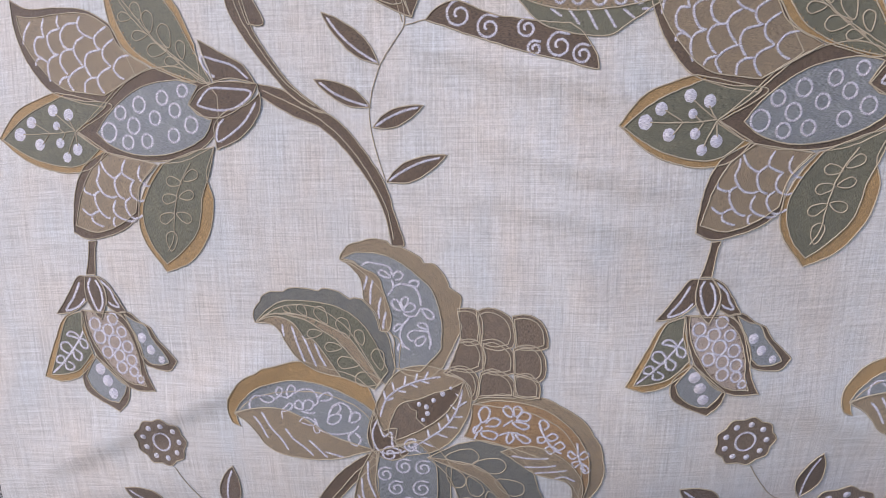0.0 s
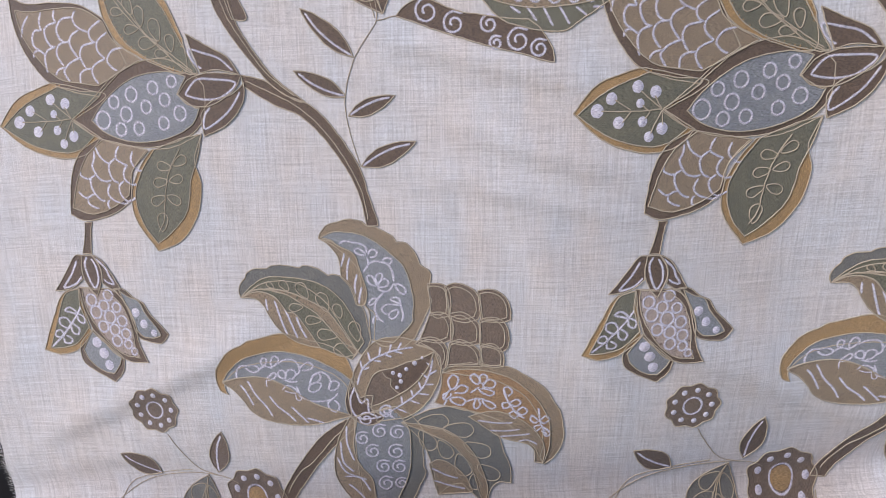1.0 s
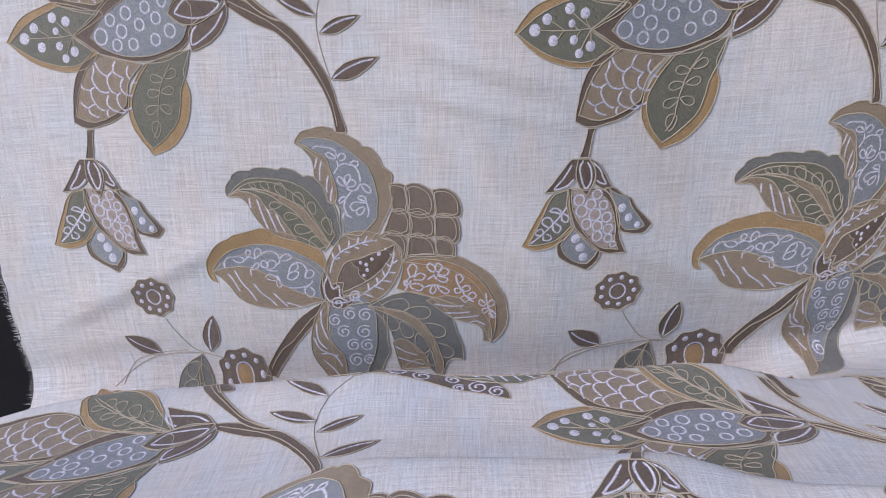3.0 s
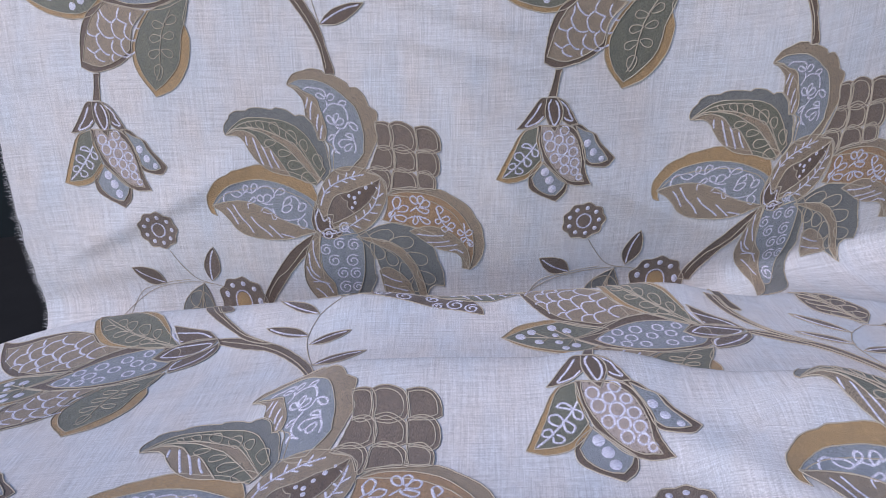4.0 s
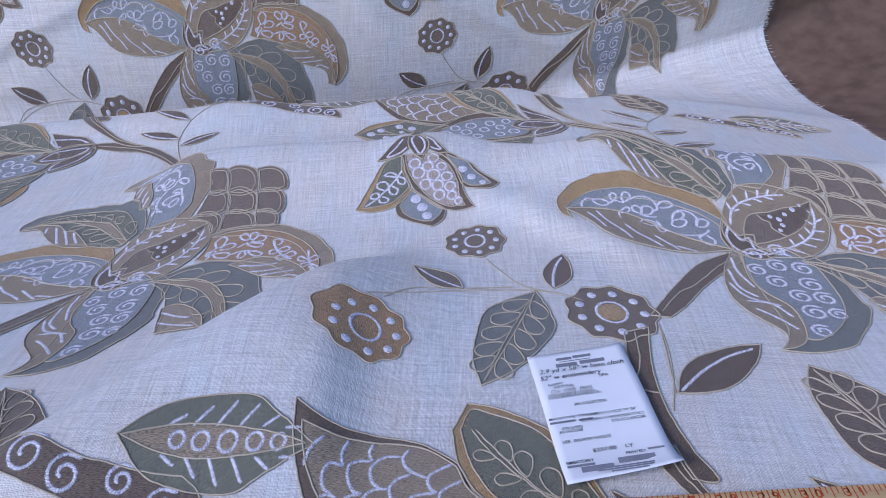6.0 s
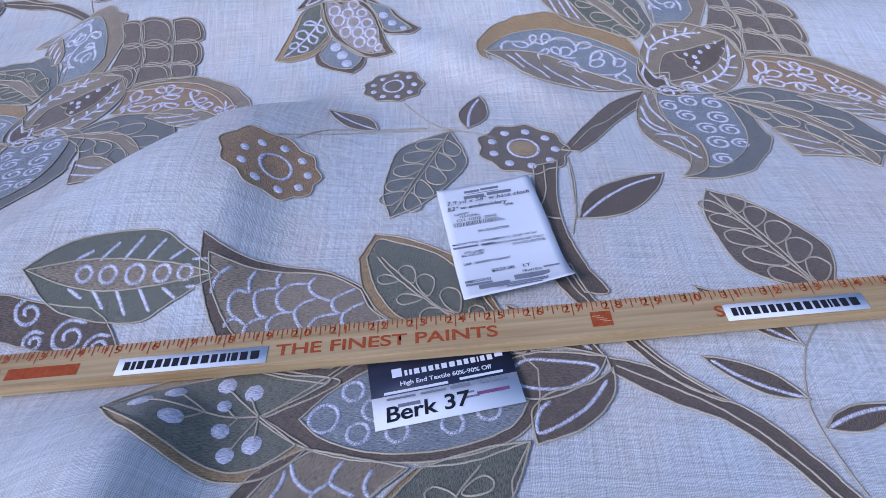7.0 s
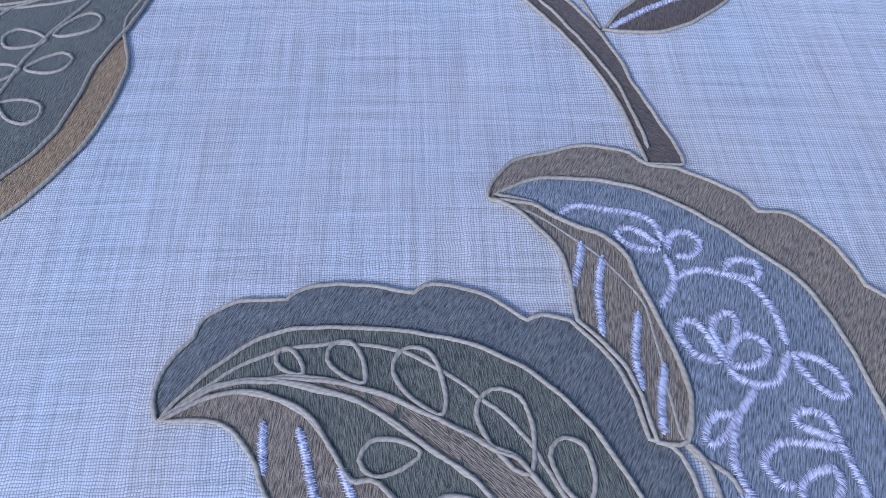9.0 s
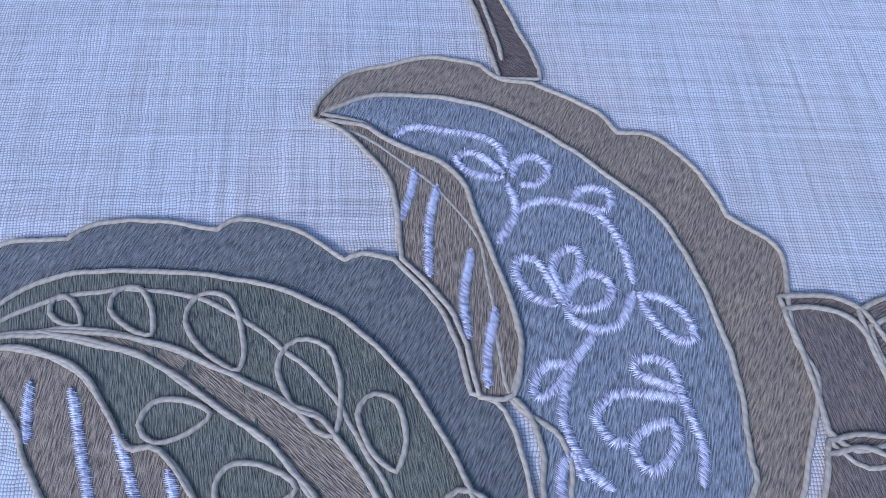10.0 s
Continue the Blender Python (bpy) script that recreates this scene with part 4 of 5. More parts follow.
stitch([(-25.4, 28.0), (-25.7, 27.5), (-25.8, 26.9), (-25.4, 26.3), (-24.9, 26.0), (-23.9, 25.7), (-23.2, 25.8)])
stitch([(-23.6, 28.3), (-24.2, 27.9), (-24.3, 27.3), (-24.0, 26.5), (-23.4, 26.0), (-22.9, 26.1), (-22.3, 26.4)])
stitch([(-28.4, 26.3), (-28.4, 25.8), (-27.9, 25.4), (-27.1, 25.1)])
stitch([(-25.6, 26.1), (-25.9, 25.9), (-25.9, 25.3), (-25.7, 25.1)])
patch("leaf_rim", GOLD, 80, [(-19.8, 31.9, 1), (-21.5, 29.8), (-22.8, 26.8), (-22.4, 23.6), (-20.1, 20.2, 1), (-17.0, 21.5), (-14.7, 24.5), (-13.9, 28.2), (-14.5, 30.8), (-13.4, 33.8, 1), (-16.8, 32.3)])
patch("leaf", GREEN, 80, [(-19.4, 31.9, 1), (-21.4, 29.2), (-22.3, 26.5), (-21.6, 23.4), (-20.0, 21.1, 1), (-18.0, 22.5), (-15.9, 25.0), (-15.1, 28.5), (-14.1, 31.1), (-13.4, 33.7, 1), (-16.0, 33.2)])
cord([(-16.2, 32.1), (-17.7, 29.6), (-18.4, 27.2), (-18.9, 24.0), (-19.7, 22.5)])
loop([(-17.4, 29.9), (-19.2, 30.2)])
loop([(-17.2, 30.2), (-15.5, 31.1)])
loop([(-18.0, 28.4), (-19.8, 28.1)])
loop([(-17.8, 28.4), (-16.1, 28.8)])
loop([(-18.5, 26.6), (-20.3, 25.8)])
loop([(-18.3, 26.7), (-16.6, 25.9)])
loop([(-19.3, 22.5), (-19.0, 24.7)])
patch("pod_rim", BROWN, 20, [(-29.6, 35.4, 1), (-26.8, 37.7), (-23.8, 40.3), (-20.0, 41.8), (-16.6, 41.8), (-13.9, 40.4, 1), (-12.7, 39.0, 1), (-12.9, 35.8), (-14.6, 33.7), (-18.8, 32.3), (-23.4, 32.4), (-26.8, 33.5)])
patch("pod", BLUE, 10, [(-27.1, 35.3, 1), (-25.0, 37.7), (-21.5, 39.9), (-17.4, 40.6), (-14.8, 40.0, 1), (-16.0, 38.1, 1), (-14.1, 36.7), (-13.4, 36.6, 1), (-14.6, 34.6), (-18.0, 33.1), (-22.1, 32.8), (-25.3, 33.8)])
ring(-16.6, 39.5, 0.71)
ring(-19.0, 38.8, 0.8)
ring(-21.8, 38.1, 0.9)
ring(-24.1, 37.3, 0.8)
ring(-17.6, 37.5, 0.8)
ring(-20.0, 36.7, 0.8)
ring(-22.6, 35.9, 0.9)
ring(-25.6, 35.3, 1.1)
ring(-15.8, 36.0, 0.9)
ring(-17.9, 34.9, 0.8)
ring(-21.1, 34.3, 0.8)
ring(-23.4, 34.2, 0.8)
patch("calyx_leaf", BROWN, 20, [(-14.5, 44.6, 1), (-11.9, 43.2), (-9.7, 42.0), (-8.5, 40.2, 1), (-11.0, 40.7), (-13.0, 40.4, 1)])
stitch([(-9.2, 40.6), (-10.7, 41.9), (-12.5, 42.5), (-14.3, 42.9), (-13.8, 41.6), (-12.8, 40.8)])
patch("calyx_leaf", BROWN, 160, [(-13.0, 33.5, 1), (-13.2, 35.8), (-11.9, 37.3), (-9.4, 38.1), (-8.0, 39.3, 1), (-8.2, 37.3), (-10.1, 34.9)])
stitch([(-8.5, 38.3), (-10.1, 36.1), (-12.8, 34.3), (-12.8, 35.8), (-12.1, 36.6)])
patch("calyx_leaf", BROWN, 5, [(-15.9, 38.1, 1), (-14.3, 39.8), (-11.7, 40.4), (-8.3, 40.1, 1), (-9.3, 38.4), (-12.2, 36.8), (-14.8, 37.0)])
stitch([(-15.0, 38.1), (-13.6, 39.6), (-11.7, 39.7), (-9.0, 39.3), (-10.6, 37.8), (-12.5, 37.5), (-14.3, 37.8), (-15.0, 38.1)])

# bell bud
patch("stem", BROWN, 80, [(-29.2, 23.5, 1), (-28.3, 23.5, 1), (-28.6, 22.1), (-28.8, 19.7, 1), (-29.9, 19.8, 1), (-29.4, 21.7)])
patch("bud_petal_rim", GOLD, 60, [(-31.0, 15.5, 1), (-32.7, 15.2), (-33.7, 14.2), (-34.6, 12.3), (-35.5, 10.3), (-36.5, 7.9, 1), (-34.7, 7.3), (-32.6, 7.7), (-31.0, 9.0), (-30.0, 10.3, 1), (-30.4, 10.8)])
patch("bud_petal", GREEN, 60, [(-31.0, 15.5, 1), (-32.7, 15.0), (-33.5, 13.6), (-34.4, 11.3), (-35.7, 8.1, 1), (-34.2, 8.1), (-32.4, 8.6), (-31.3, 9.6), (-30.3, 10.8, 1), (-31.1, 13.3)])
stitch([(-35.5, 8.3), (-34.3, 9.3), (-32.9, 10.8), (-31.7, 12.3), (-31.1, 13.3)])
stitch([(-33.1, 10.5), (-34.0, 11.1), (-34.0, 11.8), (-33.2, 11.9), (-32.7, 11.1), (-33.1, 10.5)])
stitch([(-31.7, 12.3), (-32.5, 12.6), (-33.2, 12.8), (-32.6, 13.2), (-31.9, 12.8), (-31.7, 12.3)])
stitch([(-31.7, 12.3), (-31.6, 11.5), (-31.0, 11.2), (-30.8, 11.9), (-31.5, 12.4)])
stitch([(-32.7, 11.0), (-32.6, 10.1), (-32.0, 9.8), (-31.7, 10.5), (-32.5, 11.2)])
stitch([(-33.9, 9.4), (-34.8, 9.6), (-34.7, 10.2), (-34.0, 10.3), (-33.8, 9.5)])
stitch([(-33.8, 9.4), (-33.8, 8.8), (-33.1, 8.7), (-32.8, 9.2), (-33.5, 9.7)])
patch("bud_petal_rim", BROWN, 40, [(-26.5, 15.5, 1), (-25.4, 15.5), (-24.0, 14.4), (-23.0, 13.8), (-22.2, 12.4), (-21.0, 11.1), (-20.1, 10.0, 1), (-21.0, 8.9), (-22.3, 8.9), (-23.9, 9.4), (-24.4, 10.2, 1), (-25.2, 13.4)])
patch("bud_petal", BLUE, 30, [(-25.9, 15.3, 1), (-24.7, 14.5), (-23.5, 14.0), (-22.8, 12.5), (-22.0, 11.4), (-21.2, 10.2), (-21.1, 9.8, 1), (-22.1, 9.5), (-23.4, 9.6), (-24.1, 10.3, 1), (-24.9, 12.9)])
dot(-24.1, 12.6, 0.62)
dot(-23.2, 11.2, 0.60)
dot(-22.0, 10.1, 0.48)
patch("bud_petal_rim", BROWN, 130, [(-30.0, 10.4, 1), (-31.6, 8.9), (-32.0, 7.7, 1), (-31.7, 6.2), (-30.2, 5.0), (-27.9, 3.8, 1), (-26.8, 5.0), (-26.4, 6.5), (-26.6, 7.0, 1), (-28.3, 8.7)])
patch("bud_petal", BLUE, 130, [(-30.1, 10.2, 1), (-31.1, 8.6), (-31.5, 7.9, 1), (-30.9, 6.4), (-29.5, 5.2), (-28.0, 4.8, 1), (-27.2, 5.7), (-26.7, 6.9, 1), (-28.6, 8.7)])
dot(-29.7, 8.8, 0.72)
dot(-29.0, 7.4, 0.75)
dot(-28.5, 5.9, 0.70)
patch("bud_petal_rim", BROWN, 60, [(-31.1, 15.7, 1), (-31.0, 14.0), (-30.4, 12.0), (-29.8, 10.3), (-28.6, 8.7), (-27.4, 7.3), (-25.4, 6.4), (-23.1, 6.4, 1), (-23.7, 7.5), (-24.2, 9.1), (-24.3, 11.1), (-24.9, 13.1), (-25.9, 14.7), (-27.0, 15.5, 1)])
patch("bud_petal", PINK, 60, [(-30.6, 15.6, 1), (-30.5, 13.6), (-29.9, 11.8), (-28.9, 10.0), (-27.8, 8.5), (-26.3, 7.3), (-24.2, 6.9, 1), (-24.7, 8.4), (-24.8, 10.4), (-25.3, 12.4), (-26.0, 13.8), (-27.4, 15.2, 1)])
ring(-29.6, 14.1, 0.78)
ring(-27.4, 14.7, 0.72)
ring(-28.1, 13.4, 0.75)
ring(-26.5, 13.2, 0.66)
ring(-29.2, 12.6, 0.85)
ring(-27.5, 12.0, 0.88)
ring(-26.0, 11.5, 0.74)
ring(-28.5, 10.8, 0.76)
ring(-27.1, 10.4, 0.76)
ring(-25.7, 9.9, 0.72)
ring(-27.0, 9.0, 0.74)
ring(-25.6, 8.6, 0.62)
ring(-24.9, 7.7, 0.48)
patch("calyx_leaf", BROWN, 70, [(-30.1, 19.6, 1), (-31.0, 19.5), (-32.1, 17.9), (-33.2, 16.3), (-34.0, 15.3, 1), (-32.5, 15.4), (-31.2, 15.9), (-30.2, 16.8, 1), (-30.2, 18.2)])
stitch([(-30.8, 18.9), (-31.7, 17.2), (-32.8, 15.7), (-31.3, 16.1), (-30.4, 17.0)])
patch("calyx_leaf", BROWN, 110, [(-28.8, 19.7, 1), (-27.6, 18.9), (-26.7, 17.6), (-26.0, 16.3), (-25.6, 15.5, 1), (-26.8, 15.5), (-27.8, 16.2, 1), (-27.8, 17.9)])
stitch([(-28.4, 19.2), (-27.3, 18.1), (-26.9, 17.1), (-26.4, 16.1), (-27.2, 16.3), (-27.6, 16.7)])
patch("calyx_leaf", BROWN, 90, [(-30.1, 19.6, 1), (-28.8, 19.6, 1), (-28.1, 18.7), (-27.8, 17.3), (-28.1, 16.0), (-28.7, 14.6, 1), (-29.5, 15.6), (-30.2, 17.2), (-30.2, 18.5)])
stitch([(-29.4, 19.4), (-29.8, 18.5), (-29.5, 16.9), (-28.9, 15.6), (-28.3, 16.6), (-28.4, 18.1), (-28.9, 19.2)])

# stems and twig
patch("stem", BROWN, 130, [(-11.5, 48.9, 1), (-9.6, 48.9, 1), (-8.6, 45.7), (-6.7, 42.6), (-4.5, 39.8), (-1.2, 37.2, 1), (-2.3, 37.4), (-4.6, 38.8), (-6.7, 41.1), (-9.0, 44.0), (-10.8, 46.9)])
cord([(-10.5, 48.7), (-9.5, 46.2), (-7.5, 43.1), (-5.4, 40.3), (-2.3, 37.8)])
patch("stem", BROWN, 150, [(-8.3, 40.1, 1), (-5.7, 39.5), (-3.5, 38.0), (-0.5, 36.7), (2.2, 33.8), (4.5, 30.1), (5.5, 26.8), (6.4, 23.9), (6.2, 23.5, 1), (5.1, 23.5, 1), (4.6, 26.3), (3.3, 29.5), (1.0, 32.9), (-1.7, 35.6), (-4.7, 36.9), (-8.1, 38.9, 1)])
cord([(-7.8, 39.5), (-5.2, 38.3), (-2.3, 36.8), (0.5, 34.4), (3.0, 30.9), (4.7, 27.4), (5.3, 24.2)])
twig([(6.0, 44.2), (4.3, 41.6), (3.2, 37.7), (3.5, 34.3), (4.6, 30.3)])
twig([(6.7, 47.9), (6.9, 45.7), (6.0, 44.2)])
twig([(6.1, 47.9), (6.7, 45.8)])
twig([(6.9, 45.5), (9.0, 46.0)])
leaf(BROWN, (4.3, 41.8), (-1.4, 47.0), 0.99)
leaf(BROWN, (3.3, 37.7), (-2.4, 40.5), 0.9)
leaf(BROWN, (3.5, 35.7), (8.6, 37.8), 0.85)
leaf(BROWN, (4.7, 30.2), (10.8, 32.9), 1.03)

# lower sprig
twig([(-31.6, -13.1), (-29.0, -10.5), (-24.6, -9.2), (-20.3, -8.6)])
tri_flower(ORANGE, -32.7, -17.4, 3.6)
heart_flower(HAZEL, -11.7, -12.1, 4.2)
vein_leaf(GREY, (-18.1, -9.3), (-23.2, -22.5), 3.15)
patch("stem", BROWN, 80, [(-11.1, -15.0, 1), (-8.9, -14.0, 1), (-9.6, -18.9), (-9.5, -23.7), (-8.5, -27.9), (-7.3, -30.7), (-9.0, -30.8, 1), (-10.1, -27.3), (-10.8, -22.5), (-11.4, -19.0)])
cord([(-10.2, -14.9), (-10.5, -18.9), (-11.3, -21.8), (-9.6, -22.5)])
twig([(-7.9, -13.4), (-7.9, -17.1), (-8.3, -20.9), (-9.0, -24.3)])
twig([(-7.9, -13.4), (-8.4, -22.3)])
leaf(BROWN, (-8.3, -22.4), (-0.2, -15.5), 1.87)
vein_leaf(BROWN, (7.6, -30.6), (2.6, -17.9), 3.66)
twin_leaf(GREEN, (17.5, -29.1), (31.2, -29.8), 3.46)

patch("curl_leaf", BROWN, 10, [(8.9, 45.9, 1), (10.0, 47.0), (11.5, 47.6), (12.7, 47.4), (14.2, 46.7), (15.8, 46.1), (17.6, 45.8), (20.0, 45.4), (22.6, 45.1, 1), (23.6, 44.4), (24.4, 43.3), (25.1, 42.0), (25.2, 40.8, 1), (24.2, 41.0), (22.1, 41.7), (19.0, 42.5), (15.8, 43.5), (13.1, 44.4), (11.0, 45.2)])
curl(12.2, 46.3, 1.45)
curl(15.0, 45.0, 1.30)
curl(18.6, 44.8, 1.05)
curl(19.3, 42.9, 0.80)
curl(21.6, 43.1, 1.35)
curl(23.7, 42.2, 1.05)

def filled(line):
    """Points and triangles that fill a closed line, with a thin bevel at its rim."""
    from mathutils.geometry import delaunay_2d_cdt
    n = len(line)
    lo, hi = line.min(0), line.max(0)
    inner = []
    x, y = line[:, 0], line[:, 1]
    x2, y2 = np.roll(x, -1), np.roll(y, -1)
    for gx in np.arange(lo[0] + 0.2, hi[0], 0.55):
        for gy in np.arange(lo[1] + 0.2, hi[1], 0.55):
            cross = ((y > gy) != (y2 > gy)) & (gx < (x2 - x) * (gy - y) / np.where(y2 == y, 1e-9, y2 - y) + x)
            if cross.sum() % 2 and np.min(np.hypot(x - gx, y - gy)) > 0.22:
                inner.append((gx, gy))
    tangent = np.roll(line, -1, 0) - np.roll(line, 1, 0)
    side = np.stack([-tangent[:, 1], tangent[:, 0]], -1) / (np.linalg.norm(tangent, axis=1, keepdims=True) + 1e-9)
    area = np.sum(x * y2 - x2 * y)
    inset = line + side * (0.1 if area > 0 else -0.1)
    loose = [Vector(p) for p in line] + [Vector(p) for p in inset[::2]] + [Vector(p) for p in inner]
    vs2, _, faces, orig, _, _ = delaunay_2d_cdt(loose, [], [list(range(n))], 1, 1e-5)
    rim = np.array([any(o < n for o in group) or not group for group in orig])
    return np.array([tuple(p) for p in vs2]), faces, rim


def lay(pts, i, j, height):
    """Pattern points (cm) onto the cloth at repeat (i, j), raised by a height in metres."""
    u, v = pts[:, 0] / 100 + i * W, pts[:, 1] / 100 + j * L
    c, n = on_cloth(u, v)
    return c + n * np.asarray(height).reshape(-1, 1)


def tube(lines, i, j, half, tall, base, jitter, sides=6):
    """Rounded threads laid along lines: half width and height in metres."""
    verts, faces, uvs, count = [], [], [], 0
    rng = np.random.default_rng(7)
    for line, closed in lines:
        n = len(line)
        if n < 2:
            continue
        u, v = line[:, 0] / 100 + i * W, line[:, 1] / 100 + j * L
        c, nn = on_cloth(u, v)
        t = (np.roll(c, -1, 0) - np.roll(c, 1, 0)) if closed else np.gradient(c, axis=0)
        t /= np.linalg.norm(t, axis=1, keepdims=True) + 1e-12
        s = np.cross(nn, t)
        w = half * (1 + jitter * rng.uniform(-1, 1, n))
        if not closed:
            w[0] *= 0.5
            w[-1] *= 0.5
        off = half * 0.75 * np.array([noise.noise((float(a) * 1.7, float(b) * 1.7, 0.5)) for a, b in line])
        length = np.concatenate([[0], np.cumsum(np.linalg.norm(np.diff(c, axis=0), axis=1))])
        start = count
        ang = 2 * math.pi * np.arange(sides) / sides
        ring_v = (c[:, None] + s[:, None] * (np.cos(ang)[None, :] * w[:, None] + off[:, None])[..., None]
                  + nn[:, None] * (base + tall * (np.sin(ang) + 0.4))[None, :, None])
        verts.append(ring_v.reshape(-1, 3))
        count += n * sides
        uvs.append(np.stack(np.broadcast_arrays(length[:, None], (np.arange(sides) / sides)[None, :]), -1).reshape(-1, 2))
        k1 = np.arange(n if closed else n - 1)[:, None]
        k2 = (k1 + 1) % n
        m1 = np.arange(sides)[None, :]
        m2 = (m1 + 1) % sides
        f4 = np.stack(np.broadcast_arrays(k1 * sides + m2, k2 * sides + m2, k2 * sides + m1, k1 * sides + m1), -1).reshape(-1, 4) + start
        faces += f4.tolist()
    verts = list(np.concatenate(verts)) if verts else []
    uvs = [tuple(p) for p in np.concatenate(uvs)] if uvs else []
    return verts, faces, uvs


def satin(lines, dots, i, j, base):
    """White satin stitch: many short raised strands laid slantwise across each line."""
    verts, faces, uvs = [], [], []
    rng = np.random.default_rng(11)
    for line, closed in lines:
        pts = np.concatenate([line, line[:1]]) if closed else line
        run_on = np.concatenate([[0], np.cumsum(np.linalg.norm(np.diff(pts, axis=0), axis=1))])
        if run_on[-1] < 0.1:
            continue
        at = np.arange(0.02, run_on[-1], 0.042)
        mid = np.stack([np.interp(at, run_on, pts[:, 0]), np.interp(at, run_on, pts[:, 1])], -1)
        ahead = np.gradient(mid, axis=0) if len(mid) > 1 else np.array([[1.0, 0.0]])
        ahead /= np.linalg.norm(ahead, axis=1, keepdims=True) + 1e-9
        across = np.stack([-ahead[:, 1], ahead[:, 0]], -1) + ahead * 0.45
        across /= np.linalg.norm(across, axis=1, keepdims=True)
        n = len(mid)
        swell = np.ones(n) if closed else np.clip(np.minimum(at, run_on[-1] - at) / 0.12, 0.5, 1)
        far = (0.185 * swell * (1 + rng.uniform(-0.22, 0.22, n)))[:, None]
        near = (0.185 * swell * (1 + rng.uniform(-0.22, 0.22, n)))[:, None]
        half = 0.032 * ahead
        five = np.stack([mid - across * near, mid - half, mid + half, mid + across * far], 1)
        lift = np.broadcast_to(np.array([0.00005, 0.0004, 0.0004, 0.00005]) + base, (n, 4)).reshape(-1)
        low = lay(five.reshape(-1, 2), i, j, lift).reshape(n, 4, 3)
        top = lay(mid, i, j, np.full(n, base + 0.00085) + rng.uniform(-0.00012, 0.00012, n))
        start = len(verts)
        verts += list(np.concatenate([low, top[:, None]], 1).reshape(-1, 3))
        u0 = at[:, None] * 0.01
        uvs += [tuple(p) for p in np.stack([np.broadcast_to(np.array([0, 0.002, 0.002, 0.004, 0.002]), (n, 5)), np.broadcast_to(u0, (n, 5))], -1).reshape(-1, 2)]
        for k in range(start, start + 5 * n, 5):
            faces += [(k, k + 2, k + 4), (k + 2, k + 3, k + 4), (k + 3, k + 1, k + 4), (k + 1, k, k + 4)]
    for x, y, r in dots:
        start = len(verts)
        ring_pts = [(x, y)]
        for rr, m in ((0.6, 10), (1.0, 14)):
            ring_pts += [(x + r * rr * 0.82 * math.cos(2 * math.pi * a / m), y + r * rr * (0.9 + 0.08 * (a % 2)) * math.sin(2 * math.pi * a / m)) for a in range(m)]
        ring_pts = np.array(ring_pts)
        h = np.array([base + 0.0010] + [base + 0.0009] * 10 + [base + 0.0001] * 14)
        verts += list(lay(ring_pts, i, j, h))
        uvs += [(0.01 * p[0], 0.01 * p[1]) for p in ring_pts]
        faces += [(start, start + 1 + a, start + 1 + (a + 1) % 10) for a in range(10)]
        for a in range(14):
            b0, b1 = int(a * 10 / 14), int((a + 1) * 10 / 14) % 10
            faces.append((start + 1 + b0, start + 11 + a, start + 11 + (a + 1) % 14))
            if b0 != b1:
                faces.append((start + 1 + b0, start + 11 + (a + 1) % 14, start + 1 + b1))
    return verts, faces, uvs


# ---- what the cloth hangs over and lies on
cu = np.arange(-0.415, 1.46, 0.014)
cv = np.arange(-2.0, 0.79, 0.014)
CU, CV = np.meshgrid(cu, cv)
upper = form(CU.ravel(), CV.ravel()) - normals(CU.ravel(), CV.ravel()) * 0.009
lower = upper + np.array((0.0, 0.03, -0.05))
n_u, n_v, n_all = len(cu), len(cv), CU.size
q = np.arange(n_all).reshape(n_v, n_u)
top_faces = np.stack([q[:-1, :-1], q[:-1, 1:], q[1:, 1:], q[1:, :-1]], -1).reshape(-1, 4)
rim_loop = list(q[0, :]) + list(q[1:, -1]) + list(q[-1, -2::-1]) + list(q[-2:0:-1, 0])
sides = [(rim_loop[k], rim_loop[k - 1], rim_loop[k - 1] + n_all, rim_loop[k] + n_all) for k in range(len(rim_loop))]
seat = shape("padded_bench", np.concatenate([upper, lower]), top_faces.tolist() + (top_faces + n_all)[:, ::-1].tolist() + [tuple(int(a) for a in f) for f in sides], COVER)
tagged(seat, "brown padded bench with a high back under the cloth", "bench")


def slab(name, x0, y0, z0, x1, y1, z1, material):
    v = [(x, y, z) for z in (z0, z1) for y in (y0, y1) for x in (x0, x1)]
    return shape(name, v, [(0, 2, 3, 1), (4, 5, 7, 6), (0, 1, 5, 4), (2, 6, 7, 3), (0, 4, 6, 2), (1, 3, 7, 5)], material, flat=True)


base = slab("base", -0.22, -0.55, -0.5, 1.25, 0.84, -0.052, COVER)
base.parent = seat
tagged(slab("wall_north", -6, 3.0, -0.5, 6, 3.1, 3.0, DARK), "dark wall behind the bench", "wall", kind="structure")
tagged(slab("floor", -6, -6, -0.62, 6, 3.1, -0.5, FLOOR), "dark brown floor under the bench", "floor", kind="structure")
tagged(slab("cabinet", 1.55, 1.9, -0.5, 2.3, 2.4, 0.6, FLOOR), "dark brown wooden cabinet standing behind the bench", "cabinet")


